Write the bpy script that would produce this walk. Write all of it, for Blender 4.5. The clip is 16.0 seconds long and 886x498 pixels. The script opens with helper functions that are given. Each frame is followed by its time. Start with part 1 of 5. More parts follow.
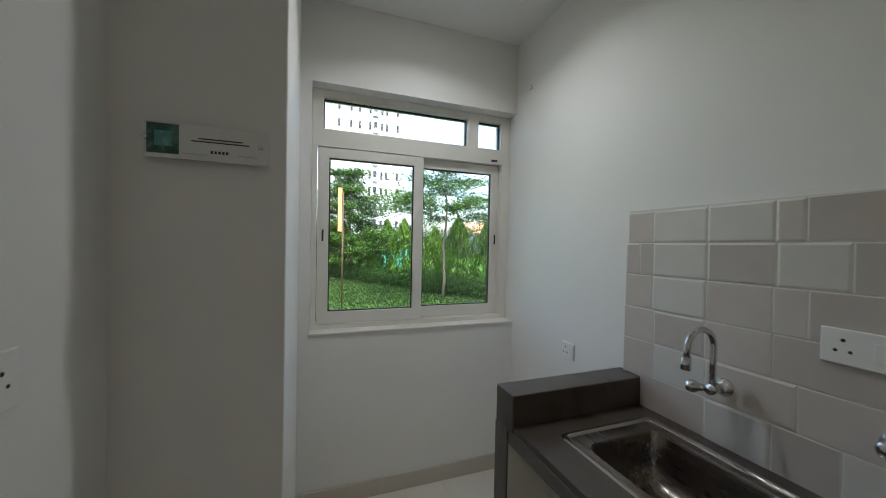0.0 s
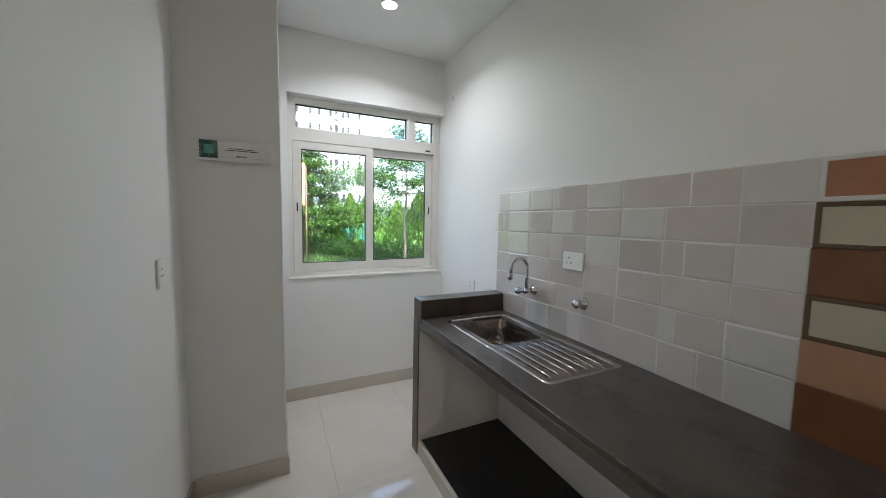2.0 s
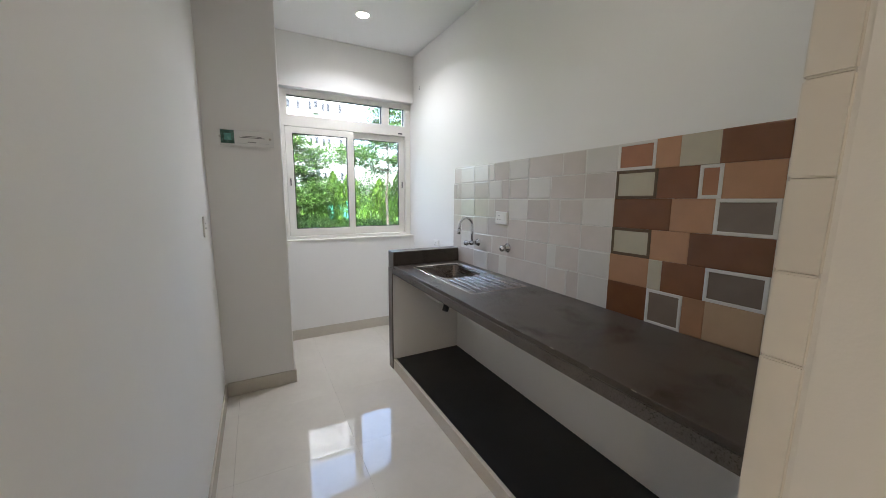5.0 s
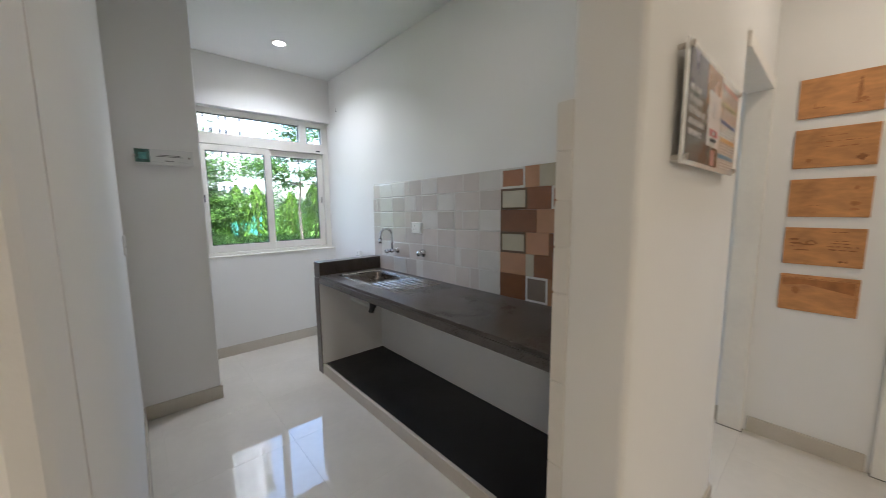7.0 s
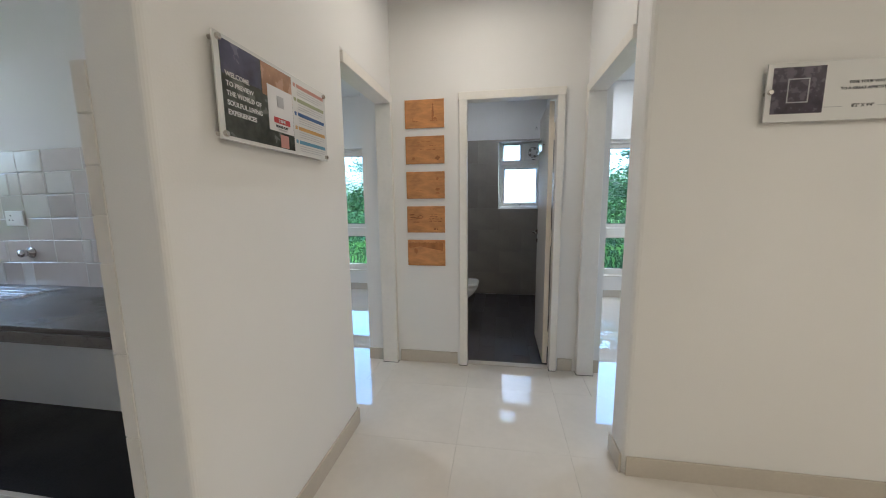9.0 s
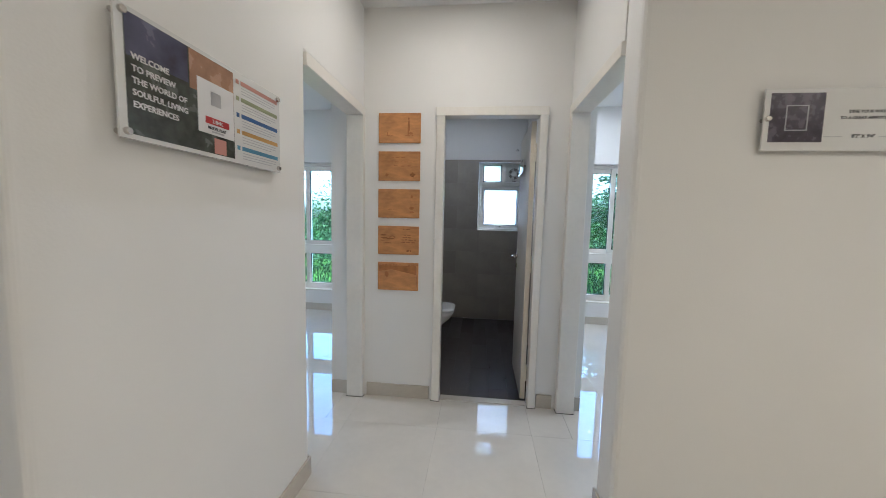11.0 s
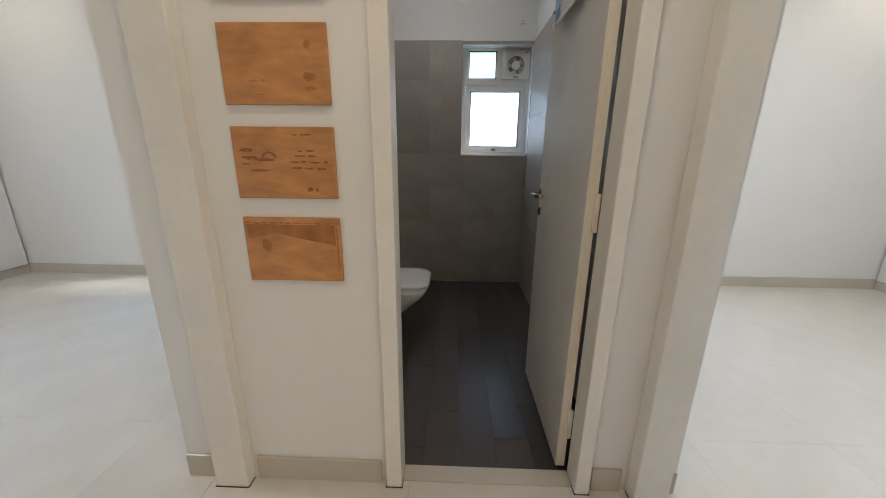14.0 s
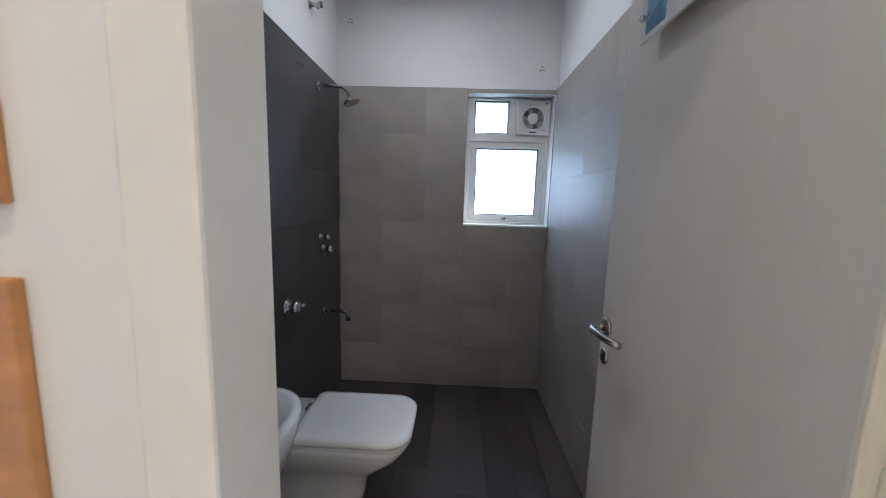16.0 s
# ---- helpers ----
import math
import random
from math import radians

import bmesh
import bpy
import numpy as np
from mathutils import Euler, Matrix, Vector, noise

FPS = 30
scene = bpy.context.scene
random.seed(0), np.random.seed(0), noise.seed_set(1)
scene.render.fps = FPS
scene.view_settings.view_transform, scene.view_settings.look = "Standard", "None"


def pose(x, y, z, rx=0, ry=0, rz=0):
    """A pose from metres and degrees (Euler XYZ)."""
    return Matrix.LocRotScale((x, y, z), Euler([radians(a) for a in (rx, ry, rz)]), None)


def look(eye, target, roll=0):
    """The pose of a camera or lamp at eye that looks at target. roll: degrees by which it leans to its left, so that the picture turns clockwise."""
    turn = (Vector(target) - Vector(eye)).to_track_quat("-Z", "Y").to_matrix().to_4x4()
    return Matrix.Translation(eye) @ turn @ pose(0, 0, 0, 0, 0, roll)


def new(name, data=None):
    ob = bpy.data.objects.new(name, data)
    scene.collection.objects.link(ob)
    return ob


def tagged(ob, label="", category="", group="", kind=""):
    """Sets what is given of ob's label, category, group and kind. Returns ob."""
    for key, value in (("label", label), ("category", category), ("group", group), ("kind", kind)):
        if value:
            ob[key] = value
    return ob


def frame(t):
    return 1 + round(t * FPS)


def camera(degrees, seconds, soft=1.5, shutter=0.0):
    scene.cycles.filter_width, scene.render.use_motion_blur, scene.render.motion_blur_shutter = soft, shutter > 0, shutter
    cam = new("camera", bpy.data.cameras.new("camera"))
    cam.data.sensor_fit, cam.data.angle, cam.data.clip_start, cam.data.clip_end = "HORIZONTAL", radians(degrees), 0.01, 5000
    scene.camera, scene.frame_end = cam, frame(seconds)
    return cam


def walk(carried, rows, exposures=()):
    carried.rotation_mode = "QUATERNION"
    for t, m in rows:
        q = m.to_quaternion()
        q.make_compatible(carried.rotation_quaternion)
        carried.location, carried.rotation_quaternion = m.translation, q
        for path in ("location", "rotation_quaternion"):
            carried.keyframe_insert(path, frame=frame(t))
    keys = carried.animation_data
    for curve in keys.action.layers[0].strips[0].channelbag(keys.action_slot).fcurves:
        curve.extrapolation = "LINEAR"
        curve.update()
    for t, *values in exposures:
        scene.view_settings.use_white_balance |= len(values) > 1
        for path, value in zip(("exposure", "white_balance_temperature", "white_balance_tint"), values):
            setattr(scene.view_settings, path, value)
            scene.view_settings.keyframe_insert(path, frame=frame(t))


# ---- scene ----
cam = camera(103.7, 16.0, soft=0.55, shutter=0.25)
PATH = [
    (0, (0.236, 0.419, 1.483), (0.92, 2.298, 1.443), 1.2),
    (0.5, (0.223, 0.198, 1.437), (0.9, 2.076, 1.326), 1.5),
    (1, (0.194, -0.016, 1.446), (0.892, 1.85, 1.265), 1.9),
    (1.5, (0.149, -0.212, 1.443), (0.934, 1.62, 1.266), 0.9),
    (2, (0.115, -0.411, 1.454), (0.979, 1.384, 1.271), 1.2),
    (2.5, (0.152, -0.582, 1.431), (1.03, 1.2, 1.202), 1.3),
    (3, (0.181, -0.738, 1.409), (1.004, 1.062, 1.126), 2.4),
    (3.5, (0.158, -0.837, 1.396), (1.027, 0.936, 1.076), 0.8),
    (4, (0.068, -0.93, 1.4), (0.997, 0.814, 1.092), 0.5),
    (4.2, (0.051, -0.969, 1.401), (0.992, 0.768, 1.09), 0.3),
    (6.3, (-0.154, -1.192, 1.393), (0.766, 0.56, 1.106), 1.2),
    (6.5, (-0.163, -1.237, 1.396), (0.836, 0.473, 1.114), 0.1),
    (7, (-0.246, -1.355, 1.408), (1.073, 0.129, 1.172), -0.5),
    (7.5, (-0.224, -1.52, 1.408), (1.362, -0.319, 1.204), 0.6),
    (8, (-0.188, -1.722, 1.39), (1.588, -0.835, 1.146), 1.3),
    (8.5, (-0.148, -1.846, 1.362), (1.763, -1.303, 1.134), 0.1),
    (8.6, (-0.139, -1.848, 1.358), (1.791, -1.376, 1.13), 0.2),
    (9, (-0.144, -1.89, 1.33), (1.81, -1.571, 1.05), -0.6),
    (9.5, (-0.151, -1.9, 1.301), (1.801, -1.658, 0.94), -0.8),
    (10, (-0.153, -1.906, 1.337), (1.821, -1.687, 1.102), 0.5),
    (10.2, (-0.154, -1.912, 1.359), (1.827, -1.706, 1.174), 1.1),
    (12.3, (0.78, -1.901, 1.32), (2.76, -1.688, 1.143), 1.5),
    (12.5, (0.868, -1.911, 1.32), (2.843, -1.694, 1.089), 0.5),
    (13, (1.105, -1.852, 1.29), (3.082, -1.719, 1.015), -0.0),
    (13.5, (1.295, -1.79, 1.239), (3.237, -1.721, 0.768), 0.0),
    (14, (1.488, -1.823, 1.211), (3.416, -1.76, 0.682), 0.5),
    (14.5, (1.722, -1.905, 1.236), (3.657, -1.775, 0.744), 2.3),
    (15, (1.886, -1.931, 1.257), (3.829, -1.777, 0.809), 1.9),
    (15.5, (2.105, -1.866, 1.294), (4.073, -1.751, 0.956), 1.9),
    (16, (2.272, -1.819, 1.351), (4.253, -1.749, 1.087), 1.7),
]
EXPOSURES = [
    (0.0, 2.98, 6270, 6), (1.0, 3.34, 6120, 6), (2.0, 3.80, 6090, 9), (3.0, 4.07, 6200, 12), (4.2, 4.16, 6220, 12), (6.5, 4.13, 6000, 11),
    (7.5, 3.9, 5840, 11), (8.0, 3.86, 5930, 11), (8.5, 3.91, 5700, 10), (9.0, 4.05, 5480, 9), (10.0, 4.09, 5250, 9), (12.5, 3.94, 5680, 9),
    (13.0, 3.88, 5920, 10), (14.0, 4.17, 6220, 11), (15.0, 4.42, 5680, 11), (15.5, 4.66, 5440, 10), (16.0, 4.72, 5480, 11),
]
walk(cam, [(t, look(eye, target, roll)) for t, eye, target, roll in PATH], EXPOSURES)

# ---- world, sun, lamps ----
SUN_ELEV, SUN_ROT = radians(58), radians(200)
world = bpy.data.worlds.new("sky")
scene.world = world
world.use_nodes = True
wn = world.node_tree.nodes
sky = wn.new("ShaderNodeTexSky")
sky.sky_type = "NISHITA"
sky.sun_disc = False
sky.sun_elevation, sky.sun_rotation = SUN_ELEV, SUN_ROT
sky.air_density, sky.dust_density, sky.ozone_density = 1.0, 5.0, 1.0
wn["Background"].inputs["Strength"].default_value = 0.15
world.node_tree.links.new(sky.outputs[0], wn["Background"].inputs["Color"])

sun_data = bpy.data.lights.new("sun", "SUN")
sun_data.energy, sun_data.angle, sun_data.color = 0.45, radians(20), (1.0, 0.96, 0.9)
sun = new("sun", sun_data)
sun.matrix_world = pose(0, 0, 30, 32, 0, 20)
LAMP_WATTS = 0.6

# ---- materials ----
M = {}


def mat(name, colour, rough=0.5, metal=0.0, grain=0.0, grain_scale=60.0, stain=0.0, stain_scale=2.0,
        bump=0.0, bump_scale=80.0, vary=0.0, spec=0.5, stretch=(1, 1, 1), coat=0.0):
    m = bpy.data.materials.new(name)
    m.use_nodes = True
    nt = m.node_tree
    b = nt.nodes["Principled BSDF"]
    b.inputs["Base Color"].default_value = (*colour, 1)
    b.inputs["Roughness"].default_value = rough
    b.inputs["Metallic"].default_value = metal
    b.inputs["Specular IOR Level"].default_value = spec
    b.inputs["Coat Weight"].default_value = coat
    b.inputs["Coat Roughness"].default_value = 0.05
    geo = nt.nodes.new("ShaderNodeTexCoord")
    mp = nt.nodes.new("ShaderNodeMapping")
    mp.inputs["Scale"].default_value = stretch
    nt.links.new(geo.outputs["Object"], mp.inputs["Vector"])
    value = None

    def noise_term(scale, amount, detail):
        nonlocal value
        n = nt.nodes.new("ShaderNodeTexNoise")
        n.inputs["Scale"].default_value, n.inputs["Detail"].default_value = scale, detail
        nt.links.new(mp.outputs[0], n.inputs["Vector"])
        r = nt.nodes.new("ShaderNodeMapRange")
        r.inputs["From Min"].default_value, r.inputs["From Max"].default_value = 0.3, 0.7
        r.inputs["To Min"].default_value, r.inputs["To Max"].default_value = 1 - amount, 1 + amount
        nt.links.new(n.outputs["Fac"], r.inputs["Value"])
        join(r.outputs[0])

    def join(socket):
        nonlocal value
        if value is None:
            value = socket
        else:
            mm = nt.nodes.new("ShaderNodeMath")
            mm.operation = "MULTIPLY"
            nt.links.new(value, mm.inputs[0])
            nt.links.new(socket, mm.inputs[1])
            value = mm.outputs[0]

    if grain:
        noise_term(grain_scale, grain, 4)
    if stain:
        noise_term(stain_scale, stain, 5)
    if vary:
        oi = nt.nodes.new("ShaderNodeObjectInfo")
        r = nt.nodes.new("ShaderNodeMapRange")
        r.inputs["To Min"].default_value, r.inputs["To Max"].default_value = 1 - vary, 1 + vary
        nt.links.new(oi.outputs["Random"], r.inputs["Value"])
        join(r.outputs[0])
    if value is not None:
        mix = nt.nodes.new("ShaderNodeVectorMath")
        mix.operation = "SCALE"
        mix.inputs[0].default_value = colour
        nt.links.new(value, mix.inputs["Scale"])
        nt.links.new(mix.outputs[0], b.inputs["Base Color"])
        rr = nt.nodes.new("ShaderNodeMath")
        rr.operation = "MULTIPLY"
        rr.inputs[1].default_value = rough
        nt.links.new(value, rr.inputs[0])
        if rough > 0.15:
            nt.links.new(rr.outputs[0], b.inputs["Roughness"])
    if bump:
        n = nt.nodes.new("ShaderNodeTexNoise")
        n.inputs["Scale"].default_value, n.inputs["Detail"].default_value = bump_scale, 3
        nt.links.new(mp.outputs[0], n.inputs["Vector"])
        bp = nt.nodes.new("ShaderNodeBump")
        bp.inputs["Strength"].default_value, bp.inputs["Distance"].default_value = bump, 0.01
        nt.links.new(n.outputs["Fac"], bp.inputs["Height"])
        nt.links.new(bp.outputs[0], b.inputs["Normal"])
    M[name] = m
    return m


def glass_mat(name, tint=(1, 1, 1)):
    m = bpy.data.materials.new(name)
    m.use_nodes = True
    nt = m.node_tree
    nt.nodes.remove(nt.nodes["Principled BSDF"])
    t = nt.nodes.new("ShaderNodeBsdfTransparent")
    t.inputs[0].default_value = (*tint, 1)
    g = nt.nodes.new("ShaderNodeBsdfGlossy")
    g.inputs["Roughness"].default_value = 0.02
    f = nt.nodes.new("ShaderNodeFresnel")
    f.inputs["IOR"].default_value = 1.45
    mx = nt.nodes.new("ShaderNodeMixShader")
    nt.links.new(f.outputs[0], mx.inputs[0])
    nt.links.new(t.outputs[0], mx.inputs[1])
    nt.links.new(g.outputs[0], mx.inputs[2])
    nt.links.new(mx.outputs[0], nt.nodes["Material Output"].inputs["Surface"])
    M[name] = m
    return m


def frosted_mat(name):
    m = bpy.data.materials.new(name)
    m.use_nodes = True
    nt = m.node_tree
    nt.nodes.remove(nt.nodes["Principled BSDF"])
    t = nt.nodes.new("ShaderNodeBsdfTranslucent")
    t.inputs[0].default_value = (0.96, 0.97, 0.97, 1)
    c = nt.nodes.new("ShaderNodeBsdfTransparent")
    c.inputs[0].default_value = (0.95, 0.96, 0.97, 1)
    g = nt.nodes.new("ShaderNodeBsdfGlossy")
    g.inputs["Roughness"].default_value = 0.25
    a = nt.nodes.new("ShaderNodeMixShader")
    a.inputs[0].default_value = 0.25
    mx = nt.nodes.new("ShaderNodeMixShader")
    mx.inputs[0].default_value = 0.04
    nt.links.new(t.outputs[0], a.inputs[1])
    nt.links.new(c.outputs[0], a.inputs[2])
    nt.links.new(a.outputs[0], mx.inputs[1])
    nt.links.new(g.outputs[0], mx.inputs[2])
    nt.links.new(mx.outputs[0], nt.nodes["Material Output"].inputs["Surface"])
    M[name] = m
    return m


def glow_mat(name, colour, strength):
    m = bpy.data.materials.new(name)
    m.use_nodes = True
    b = m.node_tree.nodes["Principled BSDF"]
    b.inputs["Base Color"].default_value = (0.8, 0.8, 0.8, 1)
    b.inputs["Emission Color"].default_value = (*colour, 1)
    b.inputs["Emission Strength"].default_value = strength
    M[name] = m
    return m


def leaf_mat(name, colour, vary=0.45):
    m = mat(name, colour, 0.55, spec=0.12)
    nt = m.node_tree
    b = nt.nodes["Principled BSDF"]
    g = nt.nodes.new("ShaderNodeNewGeometry")
    r = nt.nodes.new("ShaderNodeMapRange")
    r.inputs["To Min"].default_value, r.inputs["To Max"].default_value = 1 - vary, 1 + vary
    nt.links.new(g.outputs["Random Per Island"], r.inputs["Value"])
    mix = nt.nodes.new("ShaderNodeVectorMath")
    mix.operation = "SCALE"
    mix.inputs[0].default_value = colour
    nt.links.new(r.outputs[0], mix.inputs["Scale"])
    nt.links.new(mix.outputs[0], b.inputs["Base Color"])
    tr = nt.nodes.new("ShaderNodeBsdfTranslucent")
    nt.links.new(mix.outputs[0], tr.inputs[0])
    mx = nt.nodes.new("ShaderNodeMixShader")
    mx.inputs[0].default_value = 0.35
    nt.links.new(b.outputs[0], mx.inputs[1])
    nt.links.new(tr.outputs[0], mx.inputs[2])
    nt.links.new(mx.outputs[0], nt.nodes["Material Output"].inputs["Surface"])
    return m


mat("paint", (0.785, 0.775, 0.755), 0.75, stain=0.02, stain_scale=1.3, bump=0.05, bump_scale=160)
mat("ceiling_paint", (0.80, 0.80, 0.79), 0.85, stain=0.015, stain_scale=1.0)
mat("frame_paint", (0.78, 0.752, 0.698), 0.45, grain=0.02, grain_scale=30, stain=0.03, stain_scale=3)
mat("door_paint", (0.67, 0.635, 0.585), 0.42, grain=0.014, grain_scale=25, stretch=(6, 6, 0.6), stain=0.03, stain_scale=2)
mat("door_edge", (0.76, 0.70, 0.60), 0.5, grain=0.05, grain_scale=40, stretch=(4, 4, 0.5))
mat("floor_tile", (0.65, 0.612, 0.552), 0.012, spec=0.85, stain=0.04, stain_scale=3.5, grain=0.015, grain_scale=25, vary=0.012)
mat("grout", (0.62, 0.582, 0.522), 0.6)
mat("skirting_tile", (0.54, 0.495, 0.425), 0.25, stain=0.05, stain_scale=4, grain=0.02)
mat("granite", (0.062, 0.050, 0.041), 0.30, grain=0.14, grain_scale=420, stain=0.12, stain_scale=5, bump=0.01, bump_scale=400)
mat("stone_chip", (0.26, 0.235, 0.21), 0.7)
mat("print_dusk", (0.07, 0.07, 0.12), 0.2, stain=0.5, stain_scale=12)
mat("granite_edge", (0.088, 0.074, 0.064), 0.35, grain=0.3, grain_scale=220, stain=0.15, stain_scale=9)
mat("black_stone", (0.012, 0.012, 0.013), 0.42, grain=0.25, grain_scale=200, stain=0.25, stain_scale=3)
mat("upvc", (0.74, 0.715, 0.665), 0.35, stain=0.04, stain_scale=3)
mat("rubber", (0.012, 0.012, 0.012), 0.5)
mat("chrome", (0.62, 0.62, 0.64), 0.10, 1.0)
mat("steel", (0.56, 0.53, 0.50), 0.24, 1.0, grain=0.05, grain_scale=120, stretch=(1, 0.08, 1))
# Bowl and deck steel darkened for the dark room mirrored in it.
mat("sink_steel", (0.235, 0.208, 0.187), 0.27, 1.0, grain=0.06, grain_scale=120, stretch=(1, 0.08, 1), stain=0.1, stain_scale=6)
mat("handle_steel", (0.26, 0.26, 0.27), 0.3, 1.0)
mat("rim_steel", (0.42, 0.39, 0.365), 0.2, 1.0, grain=0.05, grain_scale=120)
mat("switch_plastic", (0.80, 0.79, 0.76), 0.3)
mat("hole_dark", (0.015, 0.014, 0.013), 0.6)
mat("pipe_black", (0.01, 0.01, 0.01), 0.45)
mat("pipe_white", (0.75, 0.75, 0.73), 0.4)
mat("ceramic", (0.82, 0.82, 0.81), 0.08, coat=0.3)
mat("slate_tile", (0.054, 0.051, 0.051), 0.36, grain=0.05, grain_scale=40, stain=0.22, stain_scale=3.6, vary=0.2)
mat("stone_tile", (0.355, 0.325, 0.285), 0.48, grain=0.02, grain_scale=35, stain=0.14, stain_scale=3.0, vary=0.045)
mat("plank_tile", (0.058, 0.049, 0.047), 0.5, grain=0.06, grain_scale=14, stretch=(0.8, 4, 1), stain=0.12, stain_scale=3, vary=0.40)
mat("dark_grout", (0.054, 0.051, 0.050), 0.6)
mat("stone_grout", (0.352, 0.322, 0.282), 0.6)
mat("wood_plate", (0.49, 0.228, 0.082), 0.45, grain=0.07, grain_scale=26, stretch=(1, 1, 2.4), stain=0.20, stain_scale=11, vary=0.12)
mat("burnt_wood", (0.27, 0.108, 0.036), 0.6, grain=0.3, grain_scale=90)
mat("wood_tone", (0.365, 0.145, 0.045), 0.5, grain=0.2, grain_scale=30)
mat("acrylic", (0.72, 0.72, 0.71), 0.08, coat=0.6)
mat("print_green", (0.035, 0.105, 0.085), 0.25, stain=0.5, stain_scale=22, grain=0.3, grain_scale=70)
mat("print_teal", (0.10, 0.30, 0.27), 0.25, stain=0.25, stain_scale=30)
mat("print_purple", (0.05, 0.038, 0.06), 0.25, stain=0.5, stain_scale=18, grain=0.3, grain_scale=60)
mat("print_blue", (0.10, 0.25, 0.42), 0.25, stain=0.3, stain_scale=18)
mat("print_photo", (0.052, 0.058, 0.050), 0.2, stain=0.6, stain_scale=9, grain=0.4, grain_scale=30)
mat("print_sand", (0.36, 0.20, 0.12), 0.25, stain=0.3, stain_scale=14)
mat("print_white", (0.74, 0.73, 0.74), 0.25)
mat("print_grey", (0.42, 0.42, 0.44), 0.4)
mat("print_ink", (0.035, 0.035, 0.04), 0.4)
mat("print_red", (0.42, 0.03, 0.035), 0.3)
mat("cap_purple", (0.13, 0.07, 0.26), 0.35)
mat("print_rose", (0.50, 0.24, 0.20), 0.3)
mat("print_olive", (0.30, 0.33, 0.20), 0.3)
mat("print_navy", (0.05, 0.12, 0.30), 0.3)
mat("print_amber", (0.55, 0.32, 0.10), 0.3)
mat("print_azure", (0.10, 0.26, 0.40), 0.3)
mat("wardrobe_laminate", (0.76, 0.755, 0.745), 0.35, stain=0.015)
mat("fan_plastic", (0.70, 0.69, 0.66), 0.35)
mat("fan_shutter", (0.30, 0.29, 0.27), 0.5)
# backsplash glazes
GLAZE = dict(spec=0.5, bump=0.02, bump_scale=40)
mat("glaze_grey", (0.545, 0.492, 0.452), 0.16, stain=0.05, stain_scale=7, vary=0.10, **GLAZE)
mat("glaze_pale", (0.61, 0.588, 0.548), 0.15, stain=0.04, stain_scale=7, vary=0.06, **GLAZE)
mat("glaze_cream_wall", (0.71, 0.68, 0.63), 0.3, stain=0.05, stain_scale=7, vary=0.04)
# Pale borders and tile bed, plus the gloss painted on tile edges.
mat("glaze_edge", (0.655, 0.63, 0.59), 0.13)
mat("glaze_beige", (0.45, 0.31, 0.195), 0.22, stain=0.05, stain_scale=9, vary=0.05, **GLAZE)
mat("glaze_brown", (0.195, 0.080, 0.036), 0.22, stain=0.12, stain_scale=9, vary=0.16, **GLAZE)
mat("glaze_peach", (0.40, 0.215, 0.118), 0.22, stain=0.08, stain_scale=9, vary=0.10, **GLAZE)
mat("glaze_cream", (0.45, 0.405, 0.305), 0.22, stain=0.05, stain_scale=9, vary=0.06, **GLAZE)
mat("glaze_taupe", (0.185, 0.142, 0.110), 0.22, stain=0.08, stain_scale=12, vary=0.08, **GLAZE)
mat("glaze_rust", (0.34, 0.155, 0.082), 0.22, stain=0.08, stain_scale=9, vary=0.08, **GLAZE)
mat("glaze_dark", (0.10, 0.065, 0.035), 0.25)
# outdoors
mat("grass", (0.034, 0.078, 0.010), 0.9, spec=0.05, grain=0.35, grain_scale=14, stain=0.25, stain_scale=0.6, bump=0.6, bump_scale=30)
mat("bark", (0.10, 0.08, 0.06), 0.85, grain=0.3, grain_scale=40, bump=0.4, bump_scale=40)
mat("orange_board", (0.62, 0.27, 0.09), 0.7, stain=0.2, stain_scale=6)
mat("tower_wall", (0.44, 0.46, 0.50), 0.8, stain=0.06, stain_scale=0.3)
mat("tower_band", (0.33, 0.34, 0.36), 0.8)
mat("tower_glass", (0.03, 0.035, 0.045), 0.6, spec=0.2)
mat("rust_post", (0.075, 0.036, 0.02), 0.7, grain=0.3, grain_scale=30)
mat("terracotta", (0.45, 0.20, 0.12), 0.8)
mat("teal_sheet", (0.04, 0.28, 0.25), 0.6)
# Wide leaf tone spread puts the columns' inner shade into the colour.
leaf_mat("leaf_bright", (0.056, 0.118, 0.012), 0.7)
leaf_mat("leaf_mid", (0.035, 0.071, 0.024), 0.6)
leaf_mat("leaf_fresh", (0.046, 0.098, 0.018), 0.6)
leaf_mat("leaf_dark", (0.024, 0.056, 0.012))
leaf_mat("leaf_blade", (0.024, 0.043, 0.017))
glass_mat("clear_glass", (0.95, 0.97, 0.96))
# Bluish cast of the bedroom daylight put into the pane tint.
glass_mat("cool_glass", (0.75, 0.90, 0.95))
frosted_mat("frosted_glass")
glow_mat("lamp_glow", (1.0, 0.95, 0.86), 6.0)


# ---- building helpers ----
def part(name, bm, material, parent=None, label="", bevel=0.0, smooth=False, segments=2):
    me = bpy.data.meshes.new(name)
    bmesh.ops.recalc_face_normals(bm, faces=bm.faces)
    bm.to_mesh(me)
    bm.free()
    mats = material if isinstance(material, (list, tuple)) else [material]
    for m in mats:
        me.materials.append(M[m])
    if smooth:
        me.polygons.foreach_set("use_smooth", [True] * len(me.polygons))
    ob = new(name, me)
    if parent is not None:
        ob.parent = parent
    if label:
        ob["label"] = label
    if bevel:
        b = ob.modifiers.new("bevel", "BEVEL")
        b.width, b.segments, b.limit_method, b.angle_limit = bevel, segments, "ANGLE", radians(40)
        b.harden_normals = False
    return ob


